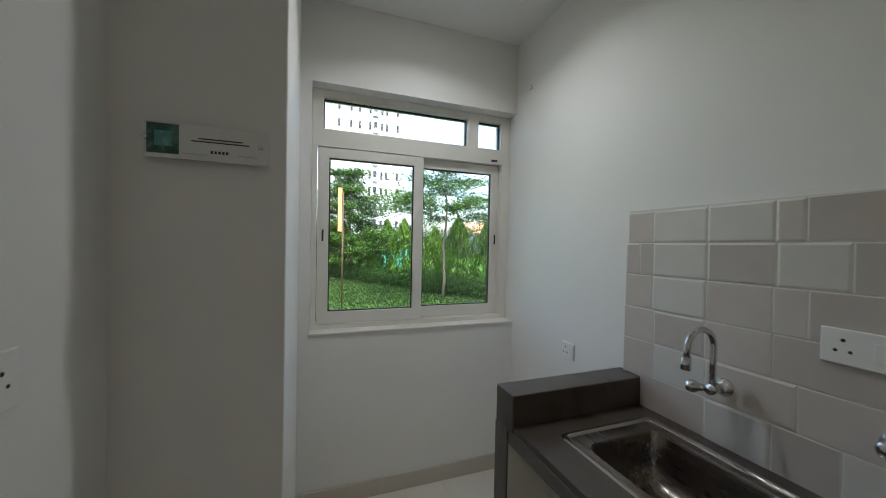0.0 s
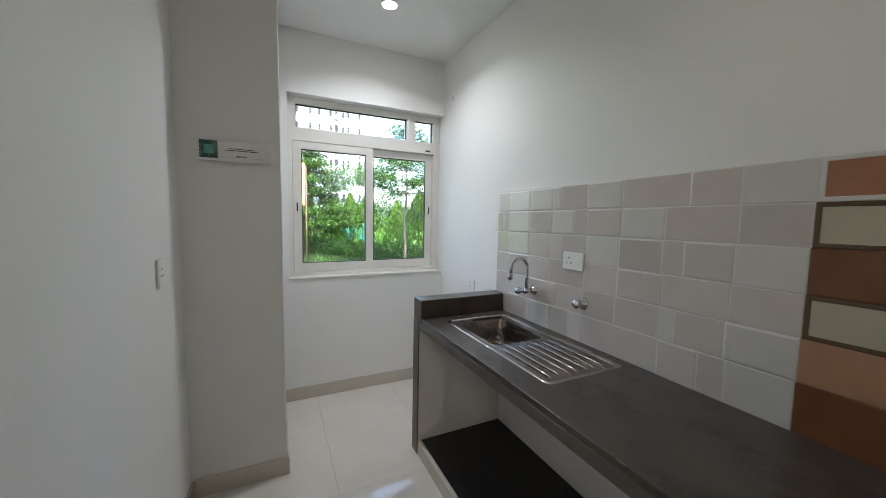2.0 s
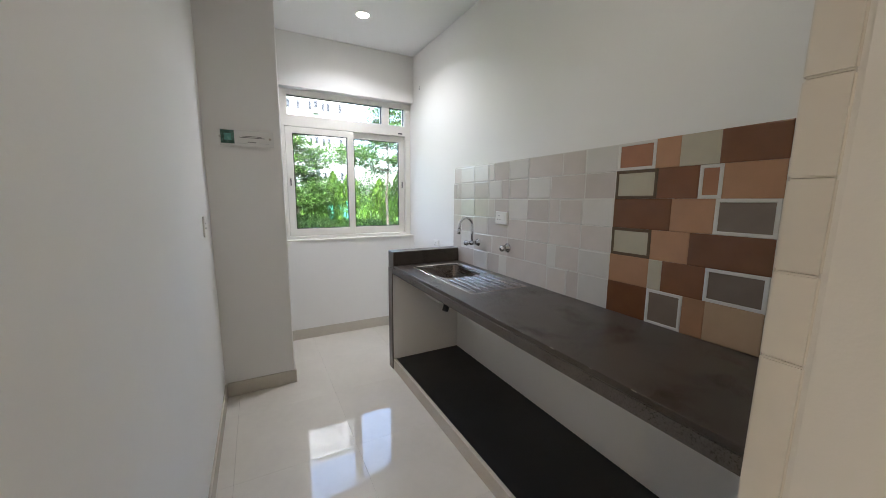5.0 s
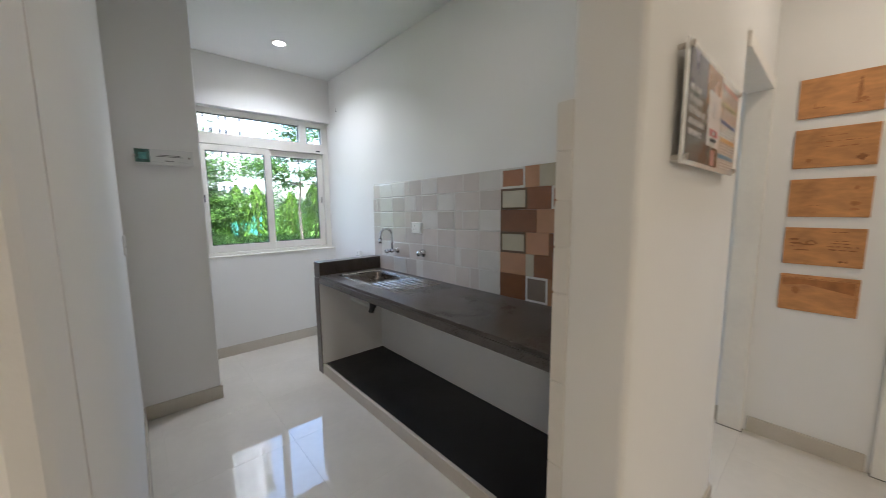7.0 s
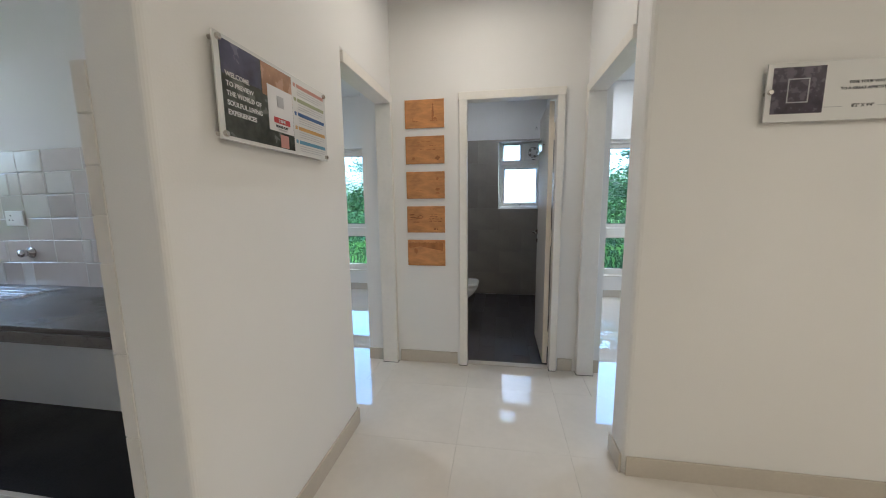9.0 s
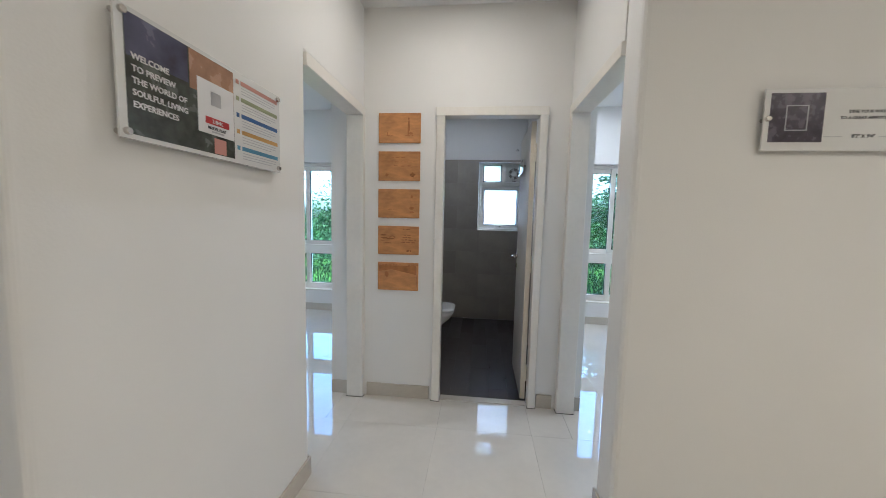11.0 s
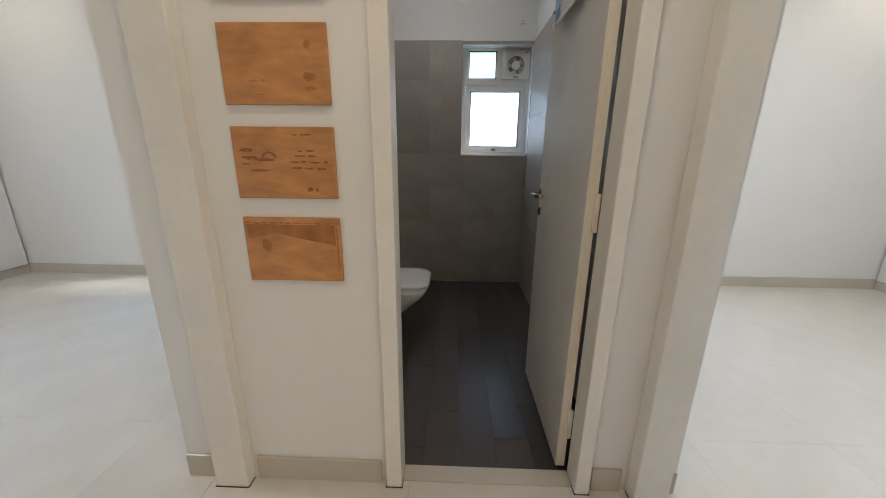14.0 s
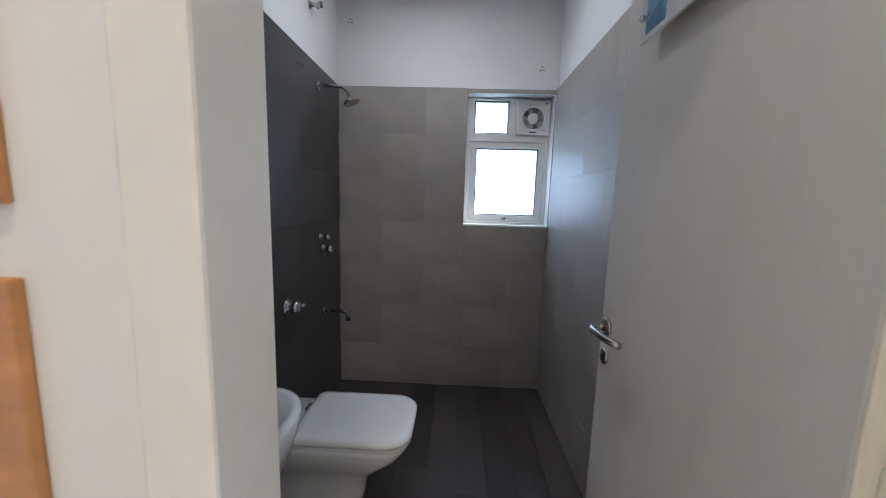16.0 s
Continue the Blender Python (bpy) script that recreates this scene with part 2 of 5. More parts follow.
def thing(name, x, y, z, label, category, group="", kind=""):
    ob = new(name)
    ob.empty_display_size = 0.05
    ob.location = (x, y, z)
    return tagged(ob, label, category, group, kind)


def box(bm, x0, x1, y0, y1, z0, z1, mi=0):
    r = bmesh.ops.create_cube(bm, size=1.0)
    vs = r["verts"]
    for v in vs:
        v.co = Vector(((x0 + x1) / 2 + v.co.x * (x1 - x0), (y0 + y1) / 2 + v.co.y * (y1 - y0), (z0 + z1) / 2 + v.co.z * (z1 - z0)))
    for f in {f for v in vs for f in v.link_faces}:
        f.material_index = mi
    return bm


def boxes(*rows):
    bm = bmesh.new()
    for r in rows:
        box(bm, *r)
    return bm


def cyl(bm, p, q, r0, r1=None, seg=16, caps=True, mi=0):
    p, q = Vector(p), Vector(q)
    d = q - p
    res = bmesh.ops.create_cone(bm, cap_ends=caps, segments=seg, radius1=r0, radius2=r0 if r1 is None else r1, depth=d.length)
    m = Matrix.Translation((p + q) / 2) @ d.to_track_quat("Z", "Y").to_matrix().to_4x4()
    bmesh.ops.transform(bm, matrix=m, verts=res["verts"])
    for f in {f for v in res["verts"] for f in v.link_faces}:
        f.material_index = mi
    return bm


def tube(points, r, seg=12, caps=True):
    """A round bar along a line of points."""
    bm = bmesh.new()
    pts = [Vector(p) for p in points]
    rings = []
    side = None
    for i, p in enumerate(pts):
        d = (pts[min(i + 1, len(pts) - 1)] - pts[max(i - 1, 0)]).normalized()
        if side is None:
            side = d.orthogonal().normalized()
        side = (side - d * side.dot(d)).normalized()
        up = d.cross(side)
        rr = r[i] if isinstance(r, (list, tuple)) else r
        rings.append([bm.verts.new(p + rr * (math.cos(a) * side + math.sin(a) * up)) for a in [2 * math.pi * k / seg for k in range(seg)]])
    for a, b in zip(rings, rings[1:]):
        for k in range(seg):
            bm.faces.new((a[k], a[(k + 1) % seg], b[(k + 1) % seg], b[k]))
    if caps:
        bm.faces.new(rings[0][::-1])
        bm.faces.new(rings[-1])
    return bm


def slab(u0, u1, v0, v1, w0, w1, holes=(), axis="z"):
    """A plate in the plane (u, v), w thick, with rectangular holes (u0, u1, v0, v1). axis: which way w points."""
    us = sorted({u0, u1, *[h[0] for h in holes], *[h[1] for h in holes]})
    vs = sorted({v0, v1, *[h[2] for h in holes], *[h[3] for h in holes]})
    us = [u for u in us if u0 <= u <= u1]
    vs = [v for v in vs if v0 <= v <= v1]

    def full(i, j):
        if not (0 <= i < len(us) - 1 and 0 <= j < len(vs) - 1):
            return False
        cu, cv = (us[i] + us[i + 1]) / 2, (vs[j] + vs[j + 1]) / 2
        return not any(h[0] < cu < h[1] and h[2] < cv < h[3] for h in holes)

    bm = bmesh.new()
    cache = {}

    def vert(i, j, k):
        if (i, j, k) not in cache:
            u, v, w = us[i], vs[j], (w0, w1)[k]
            cache[i, j, k] = bm.verts.new({"z": (u, v, w), "y": (u, w, v), "x": (w, u, v)}[axis])
        return cache[i, j, k]

    for i in range(len(us) - 1):
        for j in range(len(vs) - 1):
            if not full(i, j):
                continue
            for k in (0, 1):
                bm.faces.new([vert(a, b, k) for a, b in ((i, j), (i + 1, j), (i + 1, j + 1), (i, j + 1))])
            for (di, dj), (a, b) in (((-1, 0), ((i, j), (i, j + 1))), ((1, 0), ((i + 1, j), (i + 1, j + 1))), ((0, -1), ((i, j), (i + 1, j))), ((0, 1), ((i, j + 1), (i + 1, j + 1)))):
                if not full(i + di, j + dj):
                    bm.faces.new((vert(*a, 0), vert(*b, 0), vert(*b, 1), vert(*a, 1)))
    return bm


def structure(name, bm, material, label, category, bevel=0.0, segments=3):
    ob = part(name, bm, material, None, "", bevel, segments=segments)
    return tagged(ob, label, category, "", "structure")


def lathe(profile, seg=24):
    """A turned body about z from (radius, height) pairs."""
    bm = bmesh.new()
    rings = []
    for r, z in profile:
        rings.append([bm.verts.new((max(r, 1e-4) * math.cos(2 * math.pi * k / seg), max(r, 1e-4) * math.sin(2 * math.pi * k / seg), z)) for k in range(seg)])
    for a, b in zip(rings, rings[1:]):
        for k in range(seg):
            bm.faces.new((a[k], a[(k + 1) % seg], b[(k + 1) % seg], b[k]))
    bm.faces.new(rings[0][::-1])
    bm.faces.new(rings[-1])
    return bm


def moved(bm, m):
    bmesh.ops.transform(bm, matrix=m, verts=bm.verts)
    return bm


def text_mesh(words, size, extrude=0.0004):
    c = bpy.data.curves.new("text", "FONT")
    c.body, c.size, c.extrude, c.align_x = words, size, extrude, "LEFT"
    c.offset = size * 0.022
    c.resolution_u = 2
    ob = bpy.data.objects.new("text", c)
    scene.collection.objects.link(ob)
    me = bpy.data.meshes.new_from_object(ob.evaluated_get(bpy.context.evaluated_depsgraph_get()))
    bpy.data.objects.remove(ob)
    bm = bmesh.new()
    bm.from_mesh(me)
    bpy.data.meshes.remove(me)
    return bm


# ---- the rooms ----
CEIL = 2.78
PW = "white painted plaster wall, smooth and clean"
structure("floor", boxes((-4.4, 4.95, -6.2, 2.94, -0.15, -0.012)), "grout", "cement bed under cream floor tiles", "floor")
structure("ceiling", boxes((-4.4, 5.0, -6.2, 2.95, CEIL, CEIL + 0.15)), "ceiling_paint", "flat white painted ceiling", "ceiling")
structure("ceiling_bath", boxes((2.60, 4.74, -2.47, -0.97, 2.705, CEIL - 0.002)), "ceiling_paint", "lowered white painted bathroom ceiling", "ceiling")
structure("wall_kitchen_window", slab(0.05, 1.60, -0.1, CEIL + 0.02, 2.43, 2.66, [(0.205, 1.49, 0.965, 2.335)], "y"), "paint", "white painted wall below and above a wide window", "wall")
structure("wall_kitchen_east", boxes((1.468, 1.60, -0.90, 2.66, -0.1, CEIL + 0.02)), "paint", "tall white painted wall behind the kitchen counter", "wall")
structure("wall_kitchen_west", boxes((-0.45, -0.297, -0.90, 1.70, -0.1, CEIL + 0.02)), "paint", PW, "wall")
structure("wall_pillar", boxes((-0.45, 0.146, 1.617, 2.66, -0.1, CEIL + 0.02)), "paint", "white painted corner pillar with a small sign", "pillar", 0.006)
structure("wall_hall_north", boxes((-4.4, -0.296, -1.06, -0.89, -0.1, CEIL + 0.02)), "paint", PW, "wall", 0.03)
structure("wall_corridor_north", slab(0.60, 2.60, -0.1, CEIL + 0.02, -1.06, -0.89, [(1.69, 2.61, -0.2, 2.112)], "y"), "paint", "white painted wall with rounded end beside a doorway", "wall", 0.018, 4)
structure("wall_corridor_south", slab(1.6775, 2.60, -0.1, CEIL + 0.02, -2.61, -2.490, [(1.66, 2.61, -0.2, 2.112)], "y"), "paint", "white painted wall over a doorway", "wall")
structure("wall_hall_east", boxes((1.50, 1.678, -6.2, -2.489, -0.1, CEIL + 0.02)), "paint", "white painted wall with a purple sign", "wall", 0.025)
structure("wall_bathroom_front", slab(-2.655, -0.815, -0.1, CEIL + 0.02, 2.535, 2.615, [(-2.335, -1.585, -0.2, 2.10)], "x"), "paint", "white painted wall with five wooden plates and a doorway", "wall")
structure("wall_bathroom_north", boxes((2.60, 4.74, -0.978, -0.86, -0.1, CEIL + 0.02)), "paint", PW, "wall")
structure("wall_bathroom_south", boxes((2.60, 4.74, -2.58, -2.469, -0.1, CEIL + 0.02)), "paint", PW, "wall")
structure("wall_outer", slab(-6.2, 2.80, -0.4, CEIL + 0.02, 4.742, 4.96, [(-4.223, -2.98, 0.28, 2.073), (-0.08, 1.167, 0.28, 2.073), (-2.4565, -1.868, 1.195, 2.09)], "x"), "paint", "white painted outer wall with three windows", "wall")
structure("wall_bedroom_north", boxes((1.602, 4.96, 2.80, 2.95, -0.1, CEIL + 0.02)), "paint", PW, "wall")
structure("wall_south", boxes((-4.4, 4.96, -6.25, -6.1, -0.1, CEIL + 0.02)), "paint", PW, "wall")
structure("wall_hall_west", boxes((-4.5, -4.35, -6.2, -0.9, -0.1, CEIL + 0.02)), "paint", PW, "wall")


def baseboard(x0, x1, y0, y1, h=0.098):
    structure("baseboard", boxes((x0, x1, y0, y1, -0.004, h)), "skirting_tile", "beige glazed tile skirting along the wall foot", "skirting", 0.003, 2)


T = 0.012
baseboard(0.158, 1.4675, 2.43 - T, 2.4295)
baseboard(1.468 - T, 1.4675, 1.546, 2.43 - T)
baseboard(0.1465, 0.146 + T, 1.617, 2.43)
baseboard(-0.297 + T, 0.146 + T, 1.617 - T, 1.6165)
baseboard(-0.2965, -0.297 + T, -0.86, 1.617 - T)
baseboard(0.635, 1.695, -1.06 - T, -1.0605)
baseboard(1.6905, 1.69 + T, -1.06, -0.89)
baseboard(2.535 - T, 2.5345, -1.565, -1.09)
baseboard(2.535 - T, 2.5345, -0.945, -0.815)
baseboard(2.535 - T, 2.5345, -2.455, -2.345)
baseboard(2.535 - T, 2.5345, -2.652, -2.60)
baseboard(1.50 - T, 1.4995, -6.1, -2.505)
baseboard(1.505, 1.676, -2.4885, -2.4885 + T)
baseboard(4.742 - T, 4.7415, -6.1, -2.58)
baseboard(4.742 - T, 4.7415, -0.86, 2.55)
baseboard(2.615, 4.73, -0.8595, -0.86 + T)
baseboard(2.615, 4.73, -2.58 - T, -2.5805)
baseboard(1.6005, 1.60 + T, -0.85, 2.79)


# ---- windows ----
def pane(name, parent, x0, x1, y0, y1, z0, z1, material="clear_glass"):
    ob = part(name, boxes((x0, x1, y0, y1, z0, z1)), material, parent)
    ob.visible_shadow = False
    return ob


def ring(axis, u0, u1, v0, v1, w0, w1, t):
    return slab(u0, u1, v0, v1, w0, w1, [(u0 + t, u1 - t, v0 + t, v1 - t)], axis)


def gasket(parent, axis, u0, u1, v0, v1, w):
    part("gasket", ring(axis, u0 - 0.001, u1 + 0.001, v0 - 0.001, v1 + 0.001, w - 0.004, w + 0.004, 0.007), "rubber", parent, "thin black rubber seal")


k = thing("window_1", 0.83, 2.55, 0.965, "cream framed sliding kitchen window with two transom panes", "window", "", "structure")
inv = Matrix.Translation((-0.83, -2.55, -0.965))


def kp(name, bm, material, label="", bevel=0.002):
    return part(name, moved(bm, inv), material, k, label, bevel)


kp("window_frame", slab(0.206, 1.467, 0.967, 2.334, 2.515, 2.60, [(0.236, 1.412, 0.995, 2.012), (0.266, 1.158, 2.112, 2.288), (1.232, 1.402, 2.112, 2.288)], "y"), "upvc")
s1 = kp("sash", slab(0.238, 0.862, 0.997, 2.010, 2.520, 2.548, [(0.300, 0.800, 1.068, 1.952)], "y"), "upvc", "", 0.004)
s2 = kp("sash", slab(0.815, 1.410, 0.997, 2.010, 2.556, 2.584, [(0.870, 1.352, 1.068, 1.952)], "y"), "upvc", "", 0.004)
for (x0, x1, z0, z1, y, s) in ((0.300, 0.800, 1.068, 1.952, 2.534, s1), (0.870, 1.352, 1.068, 1.952, 2.570, s2), (0.266, 1.158, 2.112, 2.288, 2.556, k), (1.232, 1.402, 2.112, 2.288, 2.556, k)):
    g = part("pane", moved(boxes((x0, x1, y - 0.003, y + 0.003, z0, z1)), inv), "clear_glass", s)
    g.visible_shadow = False
    part("gasket", moved(ring("y", x0 - 0.001, x1 + 0.001, z0 - 0.001, z1 + 0.001, y - 0.008, y + 0.008, 0.008), inv), "rubber", s, "thin black rubber seal")
for x, y, s in ((0.268, 2.519, s1), (1.383, 2.555, s2)):
    part("latch", moved(boxes((x - 0.008, x + 0.008, y - 0.010, y, 1.46, 1.56)), inv), "upvc", s, "slim latch plate", 0.003)
    part("latch_slot", moved(boxes((x - 0.005, x + 0.005, y - 0.0125, y - 0.010, 1.475, 1.54)), inv), "hole_dark", s, "dark latch slot")
part("sticker", moved(boxes((1.33, 1.375, 2.5125, 2.5145, 2.028, 2.042)), inv), "print_ink", k, "small black maker's sticker")
kp("window_sill", boxes((0.196, 1.467, 2.420, 2.514, 0.958, 0.970)), "upvc", "thin pale stone sill", 0.003)


def bedroom_window(name, y0, y1, label):
    w = thing(name, 4.85, (y0 + y1) / 2, 0.28, label, "window", "bedroom windows", "structure")
    iv = Matrix.Translation((-4.85, -(y0 + y1) / 2, -0.28))
    ym = (y0 + y1) / 2
    hs = [(y0 + 0.045, y1 - 0.045, 0.93, 2.03)] + [(a, b, 0.375, 0.80) for a, b in ((y0 + 0.07, ym - 0.03), (ym + 0.03, y1 - 0.07))]
    part("window_frame", moved(slab(y0 + 0.001, y1 - 0.001, 0.282, 2.071, 4.82, 4.89, hs, "x"), iv), "upvc", w, "", 0.003)
    for n, (a, b) in enumerate(((y0 + 0.046, ym + 0.03), (ym - 0.03, y1 - 0.046))):
        x = 4.83 + 0.03 * n
        s = part("sash", moved(slab(a, b, 0.932, 2.028, x, x + 0.026, [(a + 0.055, b - 0.055, 0.985, 1.972)], "x"), iv), "upvc", w, "", 0.003)
        g = part("pane", moved(boxes((x + 0.010, x + 0.016, a + 0.055, b - 0.055, 0.985, 1.972)), iv), "cool_glass", s)
        g.visible_shadow = False
        part("gasket", moved(ring("x", a + 0.054, b - 0.054, 0.984, 1.973, x + 0.006, x + 0.020, 0.008), iv), "rubber", s, "thin black rubber seal")
        yl = a + 0.027 if n == 0 else b - 0.027
        part("latch", moved(boxes((x - 0.010, x, yl - 0.006, yl + 0.006, 1.42, 1.50)), iv), "hole_dark", s, "dark latch handle", 0.002)
    for h in hs[1:]:
        g = part("pane", moved(boxes((4.852, 4.858, h[0], h[1], h[2], h[3])), iv), "cool_glass", w)
        g.visible_shadow = False
        part("gasket", moved(ring("x", h[0] - 0.001, h[1] + 0.001, h[2] - 0.001, h[3] + 0.001, 4.847, 4.863, 0.008), iv), "rubber", w, "thin black rubber seal")
    part("window_sill", moved(boxes((4.735, 4.819, y0 + 0.001, y1 - 0.001, 0.281, 0.296)), iv), "upvc", w, "", 0.003)
    return w


bedroom_window("window_2", -0.08, 1.167, "tall cream framed bedroom window with low panes")
bedroom_window("window_3", -4.223, -2.98, "tall cream framed bedroom window with low panes")

b = thing("window_4", 4.86, -2.16, 1.195, "small frosted bathroom window with a fan opening", "window", "", "structure")
iv = Matrix.Translation((-4.86, 2.16, -1.195))
part("window_frame", moved(slab(-2.455, -1.870, 1.197, 2.088, 4.83, 4.90, [(-2.43, -1.90, 1.225, 1.79), (-2.165, -1.925, 1.845, 2.068), (-2.43, -2.215, 1.845, 2.068)], "x"), iv), "upvc", b, "", 0.003)
s = part("sash", moved(slab(-2.429, -1.901, 1.226, 1.789, 4.838, 4.866, [(-2.385, -1.943, 1.272, 1.745)], "x"), iv), "upvc", b, "", 0.003)
for (a, c, d, e, p) in ((-2.385, -1.943, 1.272, 1.745, s), (-2.165, -1.925, 1.845, 2.068, b)):
    g = part("pane", moved(boxes((4.85, 4.856, a, c, d, e)), iv), "frosted_glass", p, "frosted glass pane")
    g.visible_shadow = False
    part("gasket", moved(ring("x", a - 0.001, c + 0.001, d - 0.001, e + 0.001, 4.845, 4.861, 0.008), iv), "rubber", p, "thin black rubber seal")
part("handle", moved(boxes((4.822, 4.838, -2.19, -2.14, 1.243, 1.252), (4.815, 4.830, -2.170, -2.160, 1.236, 1.262)), iv), "steel", s, "small metal window handle", 0.002)
part("window_sill", moved(boxes((4.735, 4.829, -2.4555, -1.869, 1.1955, 1.207)), iv), "upvc", b, "", 0.003)


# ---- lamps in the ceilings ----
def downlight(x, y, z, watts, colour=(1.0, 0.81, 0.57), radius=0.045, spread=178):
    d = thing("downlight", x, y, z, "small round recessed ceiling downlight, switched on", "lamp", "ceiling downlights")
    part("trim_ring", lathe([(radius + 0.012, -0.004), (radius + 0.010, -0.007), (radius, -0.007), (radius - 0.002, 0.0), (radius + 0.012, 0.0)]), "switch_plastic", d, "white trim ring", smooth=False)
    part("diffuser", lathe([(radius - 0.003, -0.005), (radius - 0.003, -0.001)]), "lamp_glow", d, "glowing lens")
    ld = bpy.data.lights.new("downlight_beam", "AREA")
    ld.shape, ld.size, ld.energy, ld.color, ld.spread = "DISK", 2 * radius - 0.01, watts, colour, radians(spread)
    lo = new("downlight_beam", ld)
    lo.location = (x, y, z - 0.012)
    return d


W = LAMP_WATTS
downlight(0.79, 1.84, CEIL, W * 1.08, (0.985, 0.985, 1.0), spread=138)
# Unseen extra kitchen lamp, added to fill the west wall and pillar.
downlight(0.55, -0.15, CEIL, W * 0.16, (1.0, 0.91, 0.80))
downlight(1.85, -1.75, CEIL, W * 0.55, (1.0, 0.79, 0.55))
downlight(4.20, 1.84, CEIL, W * 0.2)
downlight(4.28, -5.08, CEIL, W * 0.15)
# Unseen lamp added to brighten the north bedroom.
downlight(2.6, 1.0, CEIL, W * 1.9, (1.0, 0.975, 0.94))
downlight(4.12, -3.20, CEIL, W * 0.5, (1.0, 0.975, 0.94))
# Another added one, out of view, carries most of the south bedroom's light.
downlight(2.9, -4.2, CEIL, W * 2.2, (1.0, 0.975, 0.94))
downlight(3.96, -1.69, 2.705, W * 0.28, (1.0, 0.95, 0.90))
# Unseen hall lamps, added for the warm fill light on the walls.
for lx, ly in ((-0.7, -3.2), (-2.7, -3.2), (-0.7, -5.0), (-2.7, -5.0)):
    downlight(lx, ly, CEIL, W * 1.5)


# ---- door frames ----
def door_frame(name, rows, label):
    d = thing(name, 0, 0, 0, label, "door frame", "", "structure")
    for n, r in rows:
        o = part(n, boxes(r), "frame_paint", d, "", 0.004)
        if n == "post":
            part("foot_gap", boxes((r[0] - 0.0025, r[1] - 0.01, r[2] - 0.0025, r[3] + 0.0025, -0.004, 0.0035)), "hole_dark", o, "dark gap where the post meets the floor")
    return d


door_frame("door_1", (("post", (2.505, 2.60, -2.335, -2.283, -0.005, 2.10)), ("post", (2.505, 2.60, -1.643, -1.585, -0.005, 2.10)), ("header", (2.503, 2.60, -2.341, -1.579, 2.046, 2.104))),
           "cream painted wooden bathroom door frame")
door_frame("door_2", (("post", (2.482, 2.5345, -1.072, -0.95, -0.005, 2.05)), ("header", (1.6905, 2.5345, -1.072, -0.95, 2.05, 2.1115))),
           "cream painted open bedroom doorway frame")
door_frame("door_3", (("post", (2.470, 2.5345, -2.597, -2.478, -0.005, 2.05)), ("header", (1.6785, 2.5345, -2.597, -2.478, 2.05, 2.1115))),
           "cream painted open bedroom doorway frame")

# bathroom door leaf, wide open
leaf = thing("door_leaf", 2.6185, -2.2775, 0.0, "pale grey flush door standing wide open into the bathroom", "door")
part("panel", boxes((0.003, 0.625, -0.001, 0.035, 0.012, 2.035)), "door_paint", leaf, "", 0.002)
part("edge_strip", boxes((-0.001, 0.0025, 0.0, 0.034, 0.012, 2.035)), "door_edge", leaf, "cream wooden door edge")
for z in (0.22, 1.03, 1.82):
    part("hinge", boxes((-0.0183, -0.0015, -0.005, 0.010, z - 0.062, z + 0.062)), "door_edge", leaf, "painted hinge block", 0.002)
hd = part("handle_plate", moved(lathe([(0.024, 0.0), (0.024, 0.006), (0.020, 0.009)]), pose(0.585, 0.035, 1.028, -90)), "steel", leaf, "round satin steel rose", smooth=True)
part("lever", tube([(0.585, 0.040, 1.028), (0.585, 0.066, 1.027), (0.580, 0.077, 1.026), (0.566, 0.083, 1.025), (0.50, 0.078, 1.026), (0.452, 0.066, 1.028)], 0.0095), "steel", leaf, "satin steel lever handle", smooth=True)
part("keyhole_plate", moved(lathe([(0.021, 0.0), (0.021, 0.006), (0.017, 0.008)]), pose(0.585, 0.035, 0.943, -90)), "steel", leaf, "round key plate", smooth=True)
part("key_slot", boxes((0.582, 0.588, 0.043, 0.0445, 0.933, 0.953)), "hole_dark", leaf)
part("strike", boxes((0.6255, 0.628, 0.008, 0.026, 0.93, 1.08)), "steel", leaf, "lock face plate")


# ---- signs on stand-offs ----
def sign_base(name, m, w, h, label, category="sign"):
    """A clear acrylic sign of width w and height h; local x along it, z up, y out of the wall."""
    s = thing(name, 0, 0, 0, label, category)
    s.matrix_world = m
    part("panel", boxes((0, w, 0.020, 0.026, 0, h)), "acrylic", s, "clear acrylic panel with white print", 0.0008)
    return s


def decal(s, name, x0, x1, z0, z1, material, layer=1, label=""):
    return part(name, boxes((x0, x1, 0.0262, 0.0262 + 0.0006 * layer, z0, z1)), material, s, label)


def standoffs(s, spots, r=0.010):
    for x, z in spots:
        part("standoff", moved(lathe([(r * 0.8, 0.0), (r * 0.8, 0.021), (r, 0.0265), (r, 0.034), (r * 0.8, 0.036)], 16), pose(x, 0, z, -90)), "steel", s, "round steel stand-off", smooth=False)


# small kitchen sign on the pillar
ks = sign_base("wall_sign", pose(0.098, 1.6165, 1.700, 0, 0, 180), 0.306, 0.098, "small clear sign with a green square on a pillar")
decal(ks, "picture", 0.226, 0.300, 0.012, 0.094, "print_green", 1, "dark green square picture")
decal(ks, "emblem", 0.242, 0.282, 0.032, 0.074, "print_teal", 2, "lighter green box emblem")
for x0, x1, z0, z1 in ((0.070, 0.180, 0.060, 0.0635), (0.052, 0.198, 0.052, 0.0555)):
    decal(ks, "text_line", x0, x1, z0, z1, "print_ink")
for n in range(5):
    decal(ks, "text_mark", 0.106 + n * 0.0095, 0.112 + n * 0.0095, 0.022, 0.030, "print_ink")
decal(ks, "text_line", 0.030, 0.082, 0.020, 0.0222, "print_grey")
decal(ks, "text_line", 0.160, 0.218, 0.016, 0.0182, "print_grey")
